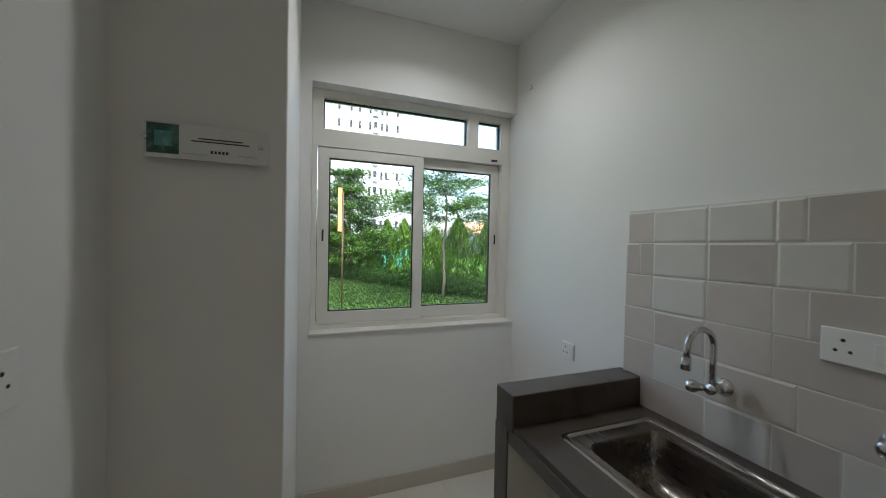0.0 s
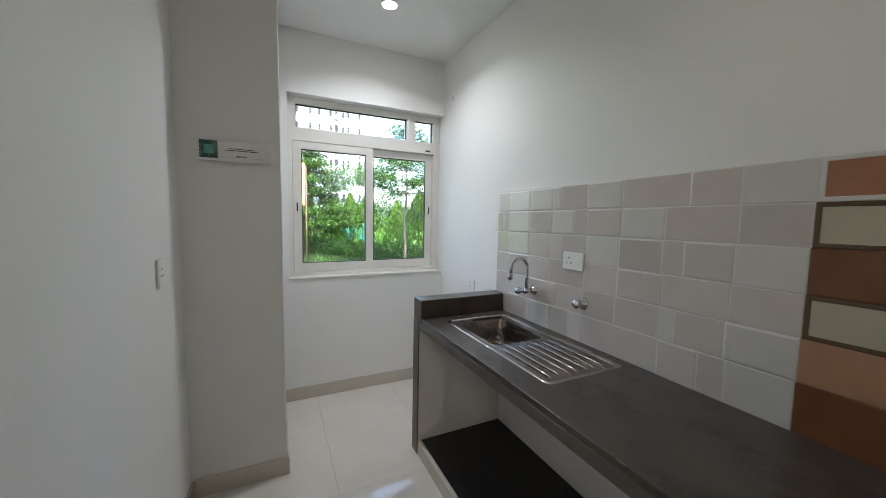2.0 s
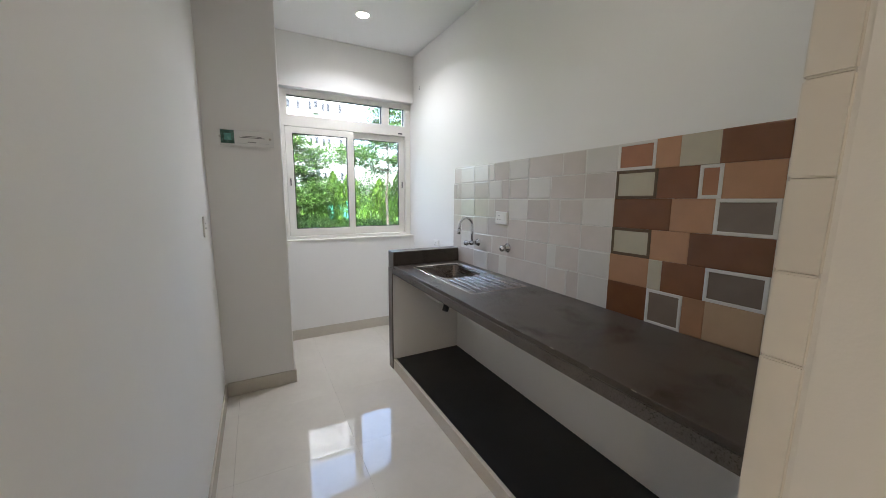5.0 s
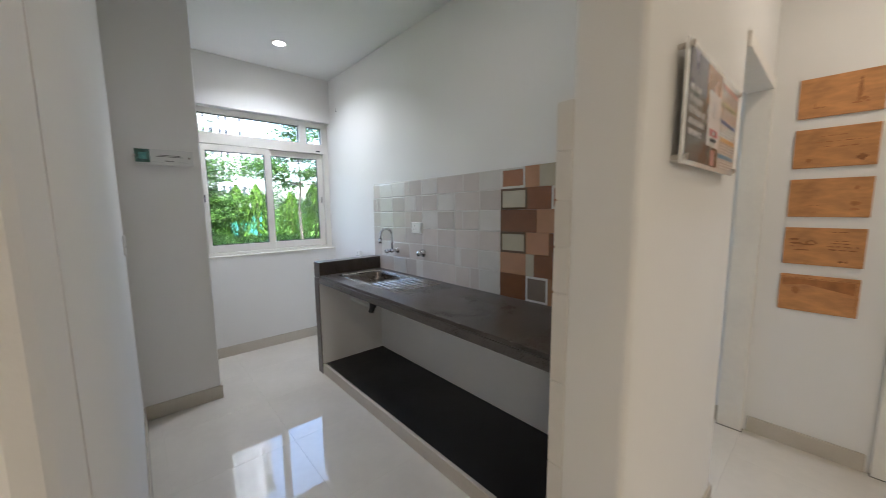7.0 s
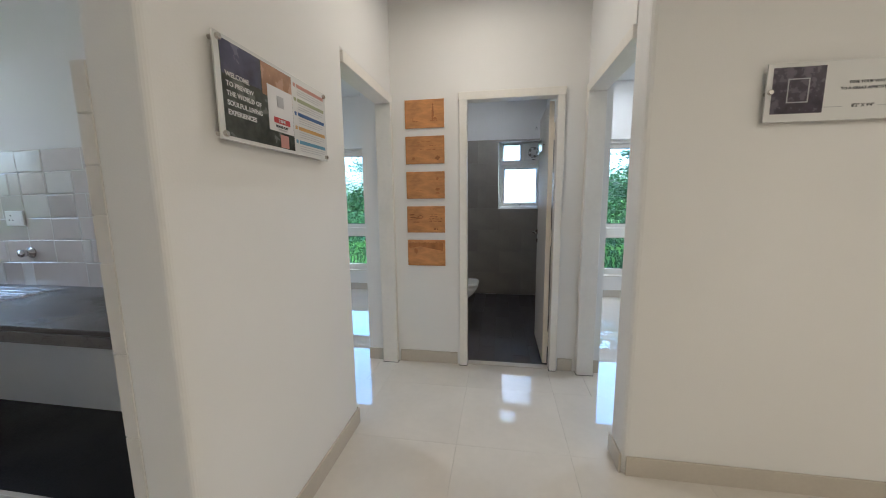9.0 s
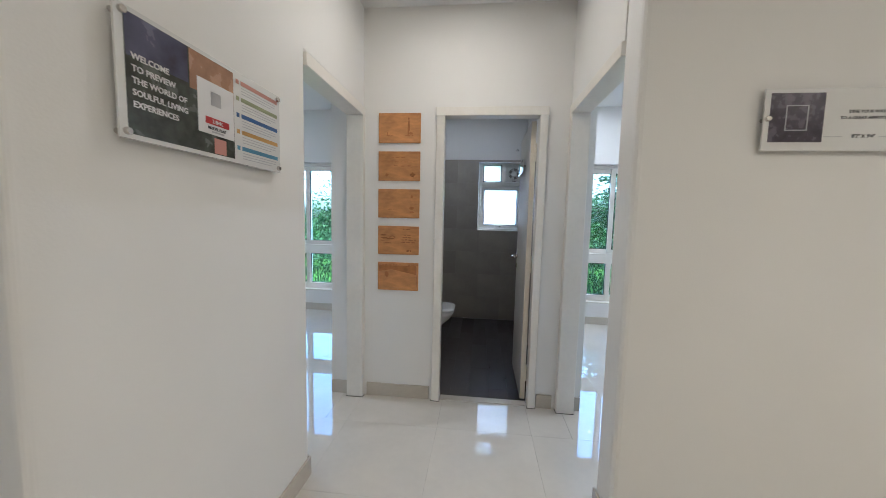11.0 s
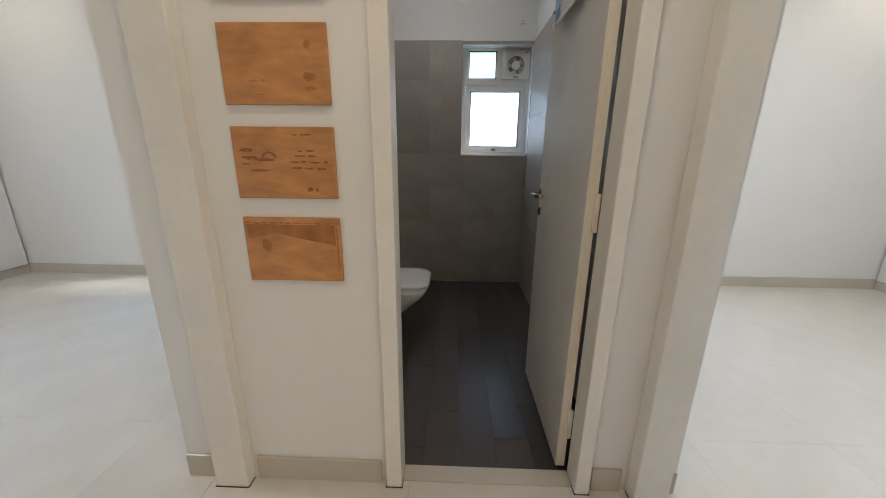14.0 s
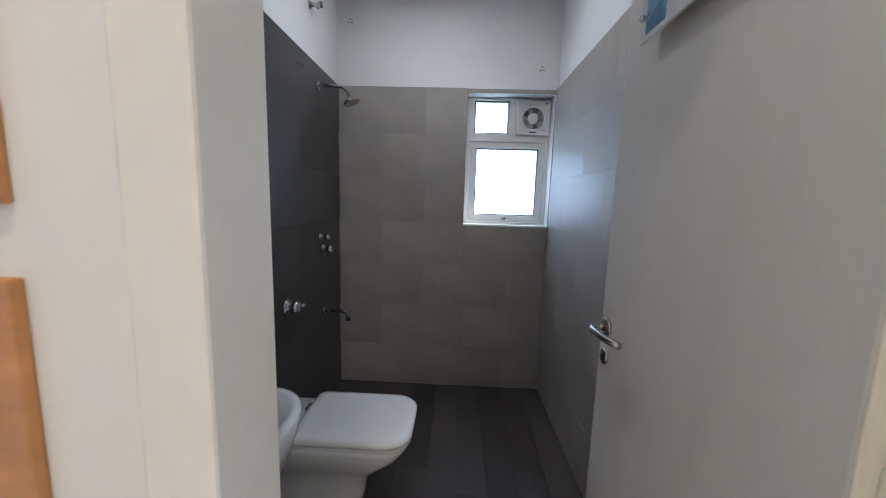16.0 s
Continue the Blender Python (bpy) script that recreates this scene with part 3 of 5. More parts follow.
standoffs(ks, ((0.302, 0.052), (0.022, 0.052)), 0.007)

# welcome board in the corridor
POSTER_W, POSTER_H = 0.640, 0.300
ps = sign_base("welcome_board", pose(0.791 + POSTER_W, -1.0605, 1.515, 0, 0, 180), POSTER_W, POSTER_H, "acrylic welcome board with a dark photo and coloured bars", "notice board")


def pd(name, x0, x1, z0, z1, material, layer=1, label=""):
    return decal(ps, name, POSTER_W - x1, POSTER_W - x0, z0, z1, material, layer, label)


pd("photo", 0.020, 0.375, 0.012, 0.288, "print_photo", 1, "dark leafy photo print")
pd("photo_sky", 0.20, 0.374, 0.18, 0.287, "print_sand", 2, "warm brown part of the photo")
pd("photo_sky", 0.022, 0.195, 0.19, 0.287, "print_dusk", 2, "dusky blue part of the photo")
pd("photo_blush", 0.285, 0.335, 0.014, 0.060, "print_rose", 2, "pale pink part of the photo")
pd("card", 0.225, 0.372, 0.068, 0.222, "print_white", 3, "white card")
pd("card_emblem", 0.275, 0.315, 0.155, 0.195, "print_grey", 4)
pd("card_banner", 0.252, 0.348, 0.098, 0.118, "print_red", 4, "red banner")
pd("text_line", 0.275, 0.325, 0.074, 0.079, "print_grey", 4)
for n, c in enumerate(("print_rose", "print_olive", "print_navy", "print_amber", "print_azure")):
    z = 0.262 - n * 0.054
    pd("heading_bar", 0.412, 0.622, z, z + 0.014, c, 1, "coloured heading bar")
    pd("heading_mark", 0.388, 0.402, z, z + 0.014, c, 1)
    for q in range(3):
        pd("text_line", 0.415, 0.610 - 0.03 * (q == 2), z - 0.010 - q * 0.009, z - 0.0075 - q * 0.009, "print_grey", 1)
for n, words in enumerate(("WELCOME", "TO PREVIEW", "THE WORLD OF", "SOULFUL LIVING", "EXPERIENCES")):
    part("lettering", moved(text_mesh(words, 0.0208), pose(POSTER_W - 0.034, 0.0277, 0.186 - n * 0.0275, 90, 0, 180)), "print_white", ps, "white capital lettering")
for words, size, x, z, c in (("2 BHK", 0.0155, 0.277, 0.1025, "print_white"), ("MODEL FLAT", 0.0125, 0.259, 0.0825, "print_ink")):
    part("lettering", moved(text_mesh(words, size), pose(POSTER_W - x, 0.0293, z, 90, 0, 180)), c, ps, "small capital lettering")
standoffs(ps, ((0.016, 0.016), (POSTER_W - 0.016, 0.016), (0.016, POSTER_H - 0.016), (POSTER_W - 0.016, POSTER_H - 0.016)), 0.009)

# purple sign on the hall wall, read from the west: local x runs towards +y, so that its y points to -x
hs = sign_base("wall_sign", pose(1.4995, -3.420, 1.618, 0, 0, 90), 0.507, 0.218, "clear sign with a dark purple square picture")
decal(hs, "picture", 0.311, 0.488, 0.030, 0.202, "print_purple", 1, "dark purple square picture")
for x0, x1, z0, z1 in ((0.362, 0.366, 0.070, 0.160), (0.432, 0.436, 0.070, 0.160), (0.362, 0.436, 0.070, 0.074), (0.362, 0.436, 0.156, 0.160)):
    decal(hs, "outline", x0, x1, z0, z1, "print_grey", 2, "pale square outline")
for words, x, z in (("DINE YOUR WAY", 0.232, 0.132), ("TO A GREAT APPETITE", 0.258, 0.110)):
    part("lettering", moved(text_mesh(words, 0.0145), pose(x, 0.0266, z, 90, 0, 180)), "print_ink", hs, "small dark capital lettering")
for x0, x1 in ((0.06, 0.13), (0.245, 0.305)):
    decal(hs, "text_line", x0, x1, 0.048, 0.0505, "print_grey")
part("lettering", moved(text_mesh("8'2\" X 9'4\"", 0.017), pose(0.216, 0.0266, 0.046, 90, 0, 180)), "print_ink", hs, "small dark room size")
standoffs(hs, ((0.494, 0.112), (0.040, 0.112)), 0.010)

# blue sign on the bathroom door, high up
ds = sign_base("door_sign", pose(3.122, -2.2423, 1.712) @ Matrix.Translation((-0.30, 0, 0)), 0.30, 0.10, "clear sign with a blue picture on the door")
decal(ds, "picture", 0.205, 0.278, 0.012, 0.090, "print_blue", 1, "blue square picture")
decal(ds, "text_line", 0.06, 0.17, 0.052, 0.056, "print_ink")
standoffs(ds, ((0.286, 0.05), (0.02, 0.05)), 0.007)


# ---- five engraved wooden plates ----
def burn_mark(x, y0, y1, z0, z1, rnd):
    """A thin uneven burnt patch, proud of the board by a hair."""
    bm = bmesh.new()
    cy, cz, n = (y0 + y1) / 2, (z0 + z1) / 2, 14
    ring = []
    for q in range(n):
        a = 2 * math.pi * q / n
        k = rnd.uniform(0.72, 1.12)
        ring.append(bm.verts.new((x, cy + (y1 - y0) / 2 * k * math.cos(a), cz + (z1 - z0) / 2 * k * math.sin(a))))
    face = bm.faces.new(ring)
    ex = bmesh.ops.extrude_face_region(bm, geom=[face])
    bmesh.ops.translate(bm, vec=(-0.0119 - x, 0, 0), verts=[g for g in ex["geom"] if isinstance(g, bmesh.types.BMVert)])
    bmesh.ops.recalc_face_normals(bm, faces=bm.faces)
    return bm


def wood_plate(n):
    z = 2.072 - 0.2635 * n
    p = thing("wood_plate", 2.5345, -1.472, z - 0.205, ("honey brown wooden plate with two engraved figures", "honey brown wooden plate with engraved lines and a crest", "plain honey brown wooden plate with faint engraving",
                                                        "honey brown wooden plate with engraved writing", "honey brown wooden plate with a darker corner")[n], "wall plate", "engraved plates on the wall")
    part("board", boxes((-0.012, 0, 0, 0.300, 0, 0.205)), "wood_plate", p, "", 0.002)
    marks = (((0.055, 0.10, 0.045, 0.052), (0.06, 0.066, 0.05, 0.075), (0.205, 0.225, 0.05, 0.16), (0.19, 0.25, 0.045, 0.055), (0.215, 0.245, 0.055, 0.075), (0.21, 0.222, 0.155, 0.175)),
             ((0.09, 0.20, 0.160, 0.163), (0.07, 0.17, 0.130, 0.133), (0.18, 0.26, 0.130, 0.133), (0.11, 0.15, 0.105, 0.108), (0.16, 0.235, 0.100, 0.106), (0.235, 0.262, 0.025, 0.060), (0.228, 0.270, 0.035, 0.050), (0.05, 0.075, 0.03, 0.05)),
             ((0.235, 0.255, 0.14, 0.165), (0.225, 0.265, 0.06, 0.085), (0.07, 0.12, 0.06, 0.062), (0.23, 0.262, 0.035, 0.05), (0.085, 0.12, 0.025, 0.028)),
             ((0.18, 0.245, 0.18, 0.184), (0.19, 0.25, 0.135, 0.139), (0.175, 0.255, 0.12, 0.125), (0.165, 0.28, 0.103, 0.108), (0.17, 0.275, 0.085, 0.091), (0.21, 0.245, 0.02, 0.032)),
             ((0.0, 0.30, 0.185, 0.189), (0.05, 0.085, 0.095, 0.14), (0.288, 0.292, 0.02, 0.185)))[n]
    rough = random.Random(40 + n)
    strokes = []
    for a, c, d, e in marks:
        if c - a < 0.035 or e - d > 0.02:
            strokes.append((a, c, d, e))
            continue
        while a < c - 0.006:
            w = rough.uniform(0.016, 0.045)
            k = rough.uniform(-0.0015, 0.0015)
            strokes.append((a, min(a + w, c), d + k, e + k * 0.4 + rough.uniform(0, 0.003)))
            a += w + rough.uniform(0.002, 0.005)
    if n == 3:
        # broad brush strokes under a small arch
        strokes += [(0.016, 0.062, 0.134, 0.146), (0.020, 0.078, 0.112, 0.124), (0.060, 0.126, 0.108, 0.118), (0.022, 0.050, 0.098, 0.103), (0.045, 0.110, 0.078, 0.086)]
        for q in range(9):
            w = radians(20 + 17.5 * q)
            u, v = 0.106 + 0.020 * math.cos(w), 0.112 + 0.022 * math.sin(w)
            strokes.append((u - 0.006, u + 0.006, v - 0.003, v + 0.003))
    for k, (a, c, d, e) in enumerate(strokes):
        part("engraving", burn_mark(-0.0123 - 0.00004 * k, 0.300 - c, 0.300 - a, d, e, rough), "burnt_wood" if n == 3 or (n == 1 and d < 0.04 and a > 0.2) else "wood_tone", p, "darker burnt engraving")
    if n == 4:
        bm = bmesh.new()
        vs = [bm.verts.new((-0.0124, 0.300 - u, v)) for u, v in ((0.008, 0.183), (0.284, 0.183), (0.284, 0.118), (0.10, 0.155), (0.012, 0.138))]
        bm.faces.new(vs)
        ex = bmesh.ops.extrude_face_region(bm, geom=bm.faces[:])
        bmesh.ops.translate(bm, vec=(0.0008, 0, 0), verts=[g for g in ex["geom"] if isinstance(g, bmesh.types.BMVert)])
        part("stained_field", bm, "wood_tone", p, "darker brown stained field")
    return p


for n in range(5):
    wood_plate(n)


# ---- kitchen counter ----
kc = thing("kitchen_counter", 0.87, 1.545, 0.0, "long brown granite kitchen counter open underneath", "counter")


def cp(name, bm, material, label="", bevel=0.003):
    return part(name, moved(bm, Matrix.Translation((-0.87, -1.545, 0))), material, kc, label, bevel)


CT = 0.860
cp("countertop", slab(0.872, 1.4665, -0.853, 1.4285, CT - 0.022, CT, [(1.000, 1.372, 0.520, 1.330)], "z"), "granite", "brown speckled granite slab")
cp("front_edge", boxes((0.868, 0.890, -0.853, 1.455, CT - 0.068, CT - 0.0225)), "granite_edge", "lighter granite nosing", 0.002)
cp("end_upstand", boxes((0.868, 1.4665, 1.430, 1.545, CT - 0.0235, 0.966)), "granite", "raised granite end block", 0.004)
cp("end_wall", boxes((0.874, 1.4665, 1.470, 1.540, -0.004, CT - 0.025)), "paint", "white rendered end wall")
cp("end_facing", boxes((0.866, 0.8735, 1.462, 1.545, -0.004, CT - 0.025)), "granite_edge", "granite strip on the end wall", 0.0015)
cp("plinth_curb", boxes((0.872, 0.895, -0.853, 1.469, -0.004, 0.088)), "skirting_tile", "cream plinth kerb", 0.003)
cp("base_slab", boxes((0.8955, 1.4665, -0.853, 1.469, -0.004, 0.082)), "black_stone", "black stone base slab", 0.002)

for q, (y, l) in enumerate(((0.92, 0.03), (0.55, 0.05), (0.33, 0.02), (0.11, 0.07), (-0.05, 0.03), (-0.21, 0.05), (-0.37, 0.02), (-0.52, 0.04))):
    cp("chip", boxes((0.8712, 0.8735 + 0.001 * (q % 3), y, y + l * 0.4, CT - 0.002, CT + 0.0005)), "stone_chip", "pale chipped edge", 0.0005)

# stainless sink let into the counter
sk = thing("kitchen_sink", 1.185, 0.92, CT, "stainless steel sink with a ribbed drainboard let into granite", "sink")


def rounded_rect(x0, x1, y0, y1, r, n=5):
    pts = []
    for cx, cy, a0 in ((x1 - r, y1 - r, 0), (x0 + r, y1 - r, 90), (x0 + r, y0 + r, 180), (x1 - r, y0 + r, 270)):
        for k in range(n + 1):
            a = radians(a0 + 90 * k / n)
            pts.append((cx + r * math.cos(a), cy + r * math.sin(a)))
    return pts


def loft(loops, close_last=True, close_first=False):
    bm = bmesh.new()
    rings = [[bm.verts.new(p) for p in lp] for lp in loops]
    for a, c in zip(rings, rings[1:]):
        for i in range(len(a)):
            j = (i + 1) % len(a)
            bm.faces.new((a[i], a[j], c[j], c[i]))
    if close_last:
        bm.faces.new(rings[-1])
    if close_first:
        bm.faces.new(rings[0][::-1])
    return bm


SX0, SX1, SY0, SY1 = 0.985 - 1.185, 1.388 - 1.185, 0.500 - 0.92, 1.345 - 0.92
BX0, BX1, BY0, BY1 = 1.030 - 1.185, 1.340 - 1.185, 0.905 - 0.92, 1.275 - 0.92
rim = []
for (x0, x1, y0, y1, r, z) in ((SX0, SX1, SY0, SY1, 0.03, 0.0005), (SX0 + 0.003, SX1 - 0.003, SY0 + 0.003, SY1 - 0.003, 0.03, 0.0025), (SX0 + 0.013, SX1 - 0.013, SY0 + 0.013, SY1 - 0.013, 0.028, 0.003), (SX0 + 0.022, SX1 - 0.022, SY0 + 0.022, SY1 - 0.022, 0.025, -0.004)):
    rim.append([(x, y, z) for x, y in rounded_rect(x0, x1, y0, y1, r)])
part("rim", loft(rim, False), "rim_steel", sk, "bright raised rim", smooth=True)
# flat drainboard deck with a hole for the bowl
deck = slab(SX0 + 0.020, SX1 - 0.020, SY0 + 0.020, SY1 - 0.020, -0.006, -0.003, [(BX0, BX1, BY0, BY1)], "z")
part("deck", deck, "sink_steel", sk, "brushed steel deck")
bowl = []
for d, z, r in ((0.0, -0.003, 0.05), (0.004, -0.012, 0.05), (0.010, -0.10, 0.05), (0.020, -0.150, 0.05), (0.050, -0.168, 0.045), (0.12, -0.174, 0.03)):
    bowl.append([(x, y, z) for x, y in rounded_rect(BX0 + d, BX1 - d, BY0 + d, BY1 - d, r)])
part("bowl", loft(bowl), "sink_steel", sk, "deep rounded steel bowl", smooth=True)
cbm = bmesh.new()
for cx, cy, sx, sy in ((BX0, BY0, 1, 1), (BX1, BY0, -1, 1), (BX0, BY1, 1, -1), (BX1, BY1, -1, -1)):
    o = cbm.verts.new((cx, cy, -0.0028))
    arc = [cbm.verts.new((cx + sx * 0.05 * (1 - math.sin(a)), cy + sy * 0.05 * (1 - math.cos(a)), -0.0028)) for a in [radians(9 * q) for q in range(11)]]
    for a, c in zip(arc, arc[1:]):
        cbm.faces.new((o, a, c))
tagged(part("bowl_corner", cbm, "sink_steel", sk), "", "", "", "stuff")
for n in range(7):
    x = SX0 + 0.055 + n * 0.046
    y0 = SY0 + 0.045 + 0.010 * (n % 2)
    part("rib", tube([(x, y0, -0.0040), (x, y0 + 0.02, -0.001), (x, BY0 - 0.06, -0.001), (x, BY0 - 0.04, -0.0040)], 0.0045, 8), "rim_steel", sk, "raised drain rib", smooth=True)
part("waste", moved(lathe([(0.040, 0.0), (0.040, 0.003), (0.030, 0.004), (0.024, 0.001)]), pose(0.0, BY0 + 0.185, -0.1745)), "chrome", sk, "round waste strainer", smooth=True)
part("waste_pipe", tube([(-0.04, BY0 + 0.15, -0.170), (-0.05, BY0 + 0.14, -0.22), (-0.07, BY0 + 0.125, -0.245), (-0.085, BY0 + 0.115, -0.268)], [0.034, 0.030, 0.022, 0.022], 14), "pipe_black", sk, "black waste outlet", smooth=True)
part("overflow_pipe", tube([(-0.135, BY0 + 0.33, -0.185), (-0.12, BY0 + 0.28, -0.205), (-0.09, BY0 + 0.20, -0.222), (-0.065, BY0 + 0.14, -0.235)], 0.011, 10), "pipe_white", sk, "thin pale overflow hose", smooth=True)

# swan-neck tap on the tiled wall
TX = 1.4425
tp = thing("kitchen_tap", TX, 1.130, 1.048, "chrome swan-neck wall tap above the sink", "tap")
part("flange", moved(lathe([(0.028, 0.0), (0.028, 0.006), (0.018, 0.010), (0.016, 0.028)]), pose(0, 0, 0, 0, -90)), "chrome", tp, smooth=True)
part("body", tube([(-0.020, 0, 0), (-0.05, 0, 0), (-0.072, 0.0, 0.0)], 0.016), "chrome", tp, smooth=True)
arcp = [(-0.058, 0, 0.01), (-0.058, 0, 0.09)] + [(-0.058 - 0.052 * (1 - math.cos(radians(a))), 0.004 * (1 - math.cos(radians(a))), 0.135 + 0.052 * math.sin(radians(a))) for a in range(0, 181, 18)] + [(-0.166, 0.008, 0.095)]
part("neck", tube(arcp, 0.0095), "chrome", tp, "curved swan neck spout", smooth=True)
part("aerator", tube([(-0.165, 0.008, 0.108), (-0.167, 0.008, 0.070)], 0.0135), "chrome", tp, smooth=True)
part("knob", tube([(-0.055, 0.01, 0), (-0.068, 0.03, -0.004), (-0.074, 0.045, -0.006), (-0.080, 0.062, -0.008)], [0.010, 0.012, 0.021, 0.018]), "chrome", tp, "round turning knob", smooth=True)

av = thing("angle_valve", TX, 0.780, 1.053, "chrome stop valve on the tiled wall", "valve")
part("flange", moved(lathe([(0.032, 0.0), (0.031, 0.006), (0.018, 0.011), (0.014, 0.03)]), pose(0, 0, 0, 0, -90)), "chrome", av, smooth=True)
part("knob", moved(lathe([(0.014, 0.0), (0.021, 0.006), (0.022, 0.026), (0.017, 0.031)]), pose(-0.024, 0, 0, 0, -90)), "chrome", av, smooth=True)


# cleaner bottle left at the wall end of the counter
cb = thing("cleaner_bottle", 1.385, -0.762, CT, "white cleaner bottle with red label and purple cap", "bottle")
part("body", lathe([(0.030, 0.0), (0.034, 0.006), (0.034, 0.125), (0.028, 0.15), (0.014, 0.168), (0.013, 0.178)], 20), "pipe_white", cb, "", smooth=True)
part("label", lathe([(0.0343, 0.018), (0.0346, 0.019), (0.0346, 0.084), (0.0343, 0.085)], 20), "print_red", cb, "red paper label", smooth=True)
part("cap", lathe([(0.016, 0.178), (0.017, 0.181), (0.016, 0.212), (0.012, 0.217)], 16), "cap_purple", cb, "purple screw cap", smooth=True)


# ---- sockets ----
def socket(m, w, h, label, holes=3, switch=True):
    """Local x along the wall, y out of it, z up; centred."""
    s = thing("wall_socket", 0, 0, 0, label, "socket")
    s.matrix_world = m
    part("plate", boxes((-w / 2, w / 2, 0.0005, 0.010, -h / 2, h / 2)), "switch_plastic", s, "", 0.003)
    cx = w * 0.18 if switch else 0.0
    for dx, dz, r in ((0, 0.016, 0.0045), (-0.013, -0.010, 0.004), (0.013, -0.010, 0.004))[:holes]:
        part("socket_hole", moved(lathe([(r, 0.0), (r, 0.0015)], 10), pose(cx + dx, 0.0095, dz, -90)), "hole_dark", s)
    if switch:
        part("switch", boxes((-w * 0.38, -w * 0.22, 0.010, 0.0125, -h * 0.26, h * 0.26)), "switch_plastic", s, "", 0.001)
    return s


TO_WEST, TO_EAST, TO_SOUTH, TO_NORTH = 90, -90, 180, 0
socket(pose(TX, 0.849, 1.250, 0, 0, TO_WEST), 0.128, 0.086, "white socket with switch on the tiles")
socket(pose(-0.2965, 1.262, 1.215, 0, 0, TO_EAST), 0.078, 0.112, "white three-pin socket on the wall", switch=False)
socket(pose(1.4675, 1.870, 0.938, 0, 0, TO_WEST), 0.088, 0.082, "white three-pin socket beside the counter")
for m in (pose(1.4675, 2.27, 2.44, 0, 0, TO_WEST), pose(4.7295, -1.073, 2.520, 0, 0, TO_WEST), pose(4.7295, -2.354, 2.240, 0, 0, TO_WEST)):
    o = thing("cable_outlet", 0, 0, 0, "small dark cable outlet holes in the wall", "outlet")
    o.matrix_world = m
    for dx, dz in ((0, 0.016), (-0.010, -0.004), (0.010, -0.004)):
        part("hole", moved(lathe([(0.005, 0.0), (0.005, 0.0015)], 8), pose(dx, 0, dz, -90)), "hole_dark", o)


# ---- bathroom fixtures ----
wc = thing("toilet", 3.67, -0.990, 0.0, "white ceramic toilet with closed square lid on dark tiles", "toilet")


def squircle(cx, w, y0, y1, z, r0, r1, n=6):
    """A loop with the wall end at y1 (radius r1) and the free end at y0 (radius r0)."""
    pts = []
    x0, x1 = cx - w / 2, cx + w / 2
    for px, py, a0, r in ((x1 - r1, y1 - r1, 0, r1), (x0 + r1, y1 - r1, 90, r1), (x0 + r0, y0 + r0, 180, r0), (x1 - r0, y0 + r0, 270, r0)):
        for q in range(n + 1):
            a = radians(a0 + 90 * q / n)
            pts.append((px + r * math.cos(a), py + r * math.sin(a), z))
    return pts


part("pan", loft([squircle(0.02, 0.15, -0.45, 0.0, 0.0, 0.06, 0.01), squircle(0.02, 0.15, -0.46, 0.0, 0.06, 0.06, 0.01), squircle(0.015, 0.15, -0.475, 0.0, 0.15, 0.065, 0.01), squircle(0, 0.25, -0.565, 0.0, 0.24, 0.09, 0.01),
                  squircle(0, 0.33, -0.635, 0.0, 0.31, 0.10, 0.01), squircle(0, 0.355, -0.662, 0.0, 0.355, 0.10, 0.01), squircle(0, 0.358, -0.668, 0.0, 0.378, 0.10, 0.01)], True, True), "ceramic", wc, "", smooth=True)
part("seat", loft([squircle(0, 0.362, -0.674, -0.20, 0.380, 0.095, 0.02), squircle(0, 0.366, -0.677, -0.20, 0.386, 0.095, 0.02), squircle(0, 0.366, -0.677, -0.20, 0.394, 0.095, 0.02)], True, True), "ceramic", wc, "", smooth=False)
part("lid", loft([squircle(0, 0.362, -0.674, -0.195, 0.397, 0.095, 0.03), squircle(0, 0.368, -0.680, -0.192, 0.403, 0.095, 0.03), squircle(0, 0.366, -0.678, -0.194, 0.412, 0.095, 0.03), squircle(0, 0.350, -0.664, -0.206, 0.421, 0.09, 0.03), squircle(0, 0.30, -0.62, -0.24, 0.425, 0.08, 0.03)], True, True), "ceramic", wc, "closed square toilet lid", smooth=True)
for x in (-0.08, 0.08):
    part("hinge", tube([(x - 0.02, -0.178, 0.392), (x + 0.02, -0.178, 0.392)], 0.012, 12), "chrome", wc, "", smooth=True)
part("fixing_cap", moved(lathe([(0.014, 0.0), (0.014, 0.004), (0.010, 0.006)], 12), pose(-0.168, -0.12, 0.31, 0, -90)), "hole_dark", wc, "dark side fixing cap")

ws = thing("wash_basin", 3.06, -0.990, 0.0, "white ceramic wall-hung wash basin", "basin")
bas = []
for w, y0, z, r in ((0.16, -0.24, 0.52, 0.07), (0.30, -0.33, 0.555, 0.10), (0.40, -0.38, 0.62, 0.13), (0.44, -0.40, 0.69, 0.14), (0.45, -0.41, 0.745, 0.14), (0.446, -0.408, 0.758, 0.14)):
    bas.append(squircle(0, w, y0, 0.0, z, r, 0.01))
for w, y0, z, r in ((0.41, -0.385, 0.758, 0.13), (0.38, -0.365, 0.72, 0.12), (0.28, -0.30, 0.65, 0.10)):
    bas.append([(x, min(y, -0.06), zz) for x, y, zz in squircle(0, w, y0, -0.05, z, r, 0.02)])
part("bowl", loft(bas, True, True), "ceramic", ws, "", smooth=True)
part("drain", moved(lathe([(0.022, 0.0), (0.022, 0.003)]), pose(0, -0.18, 0.650)), "chrome", ws)

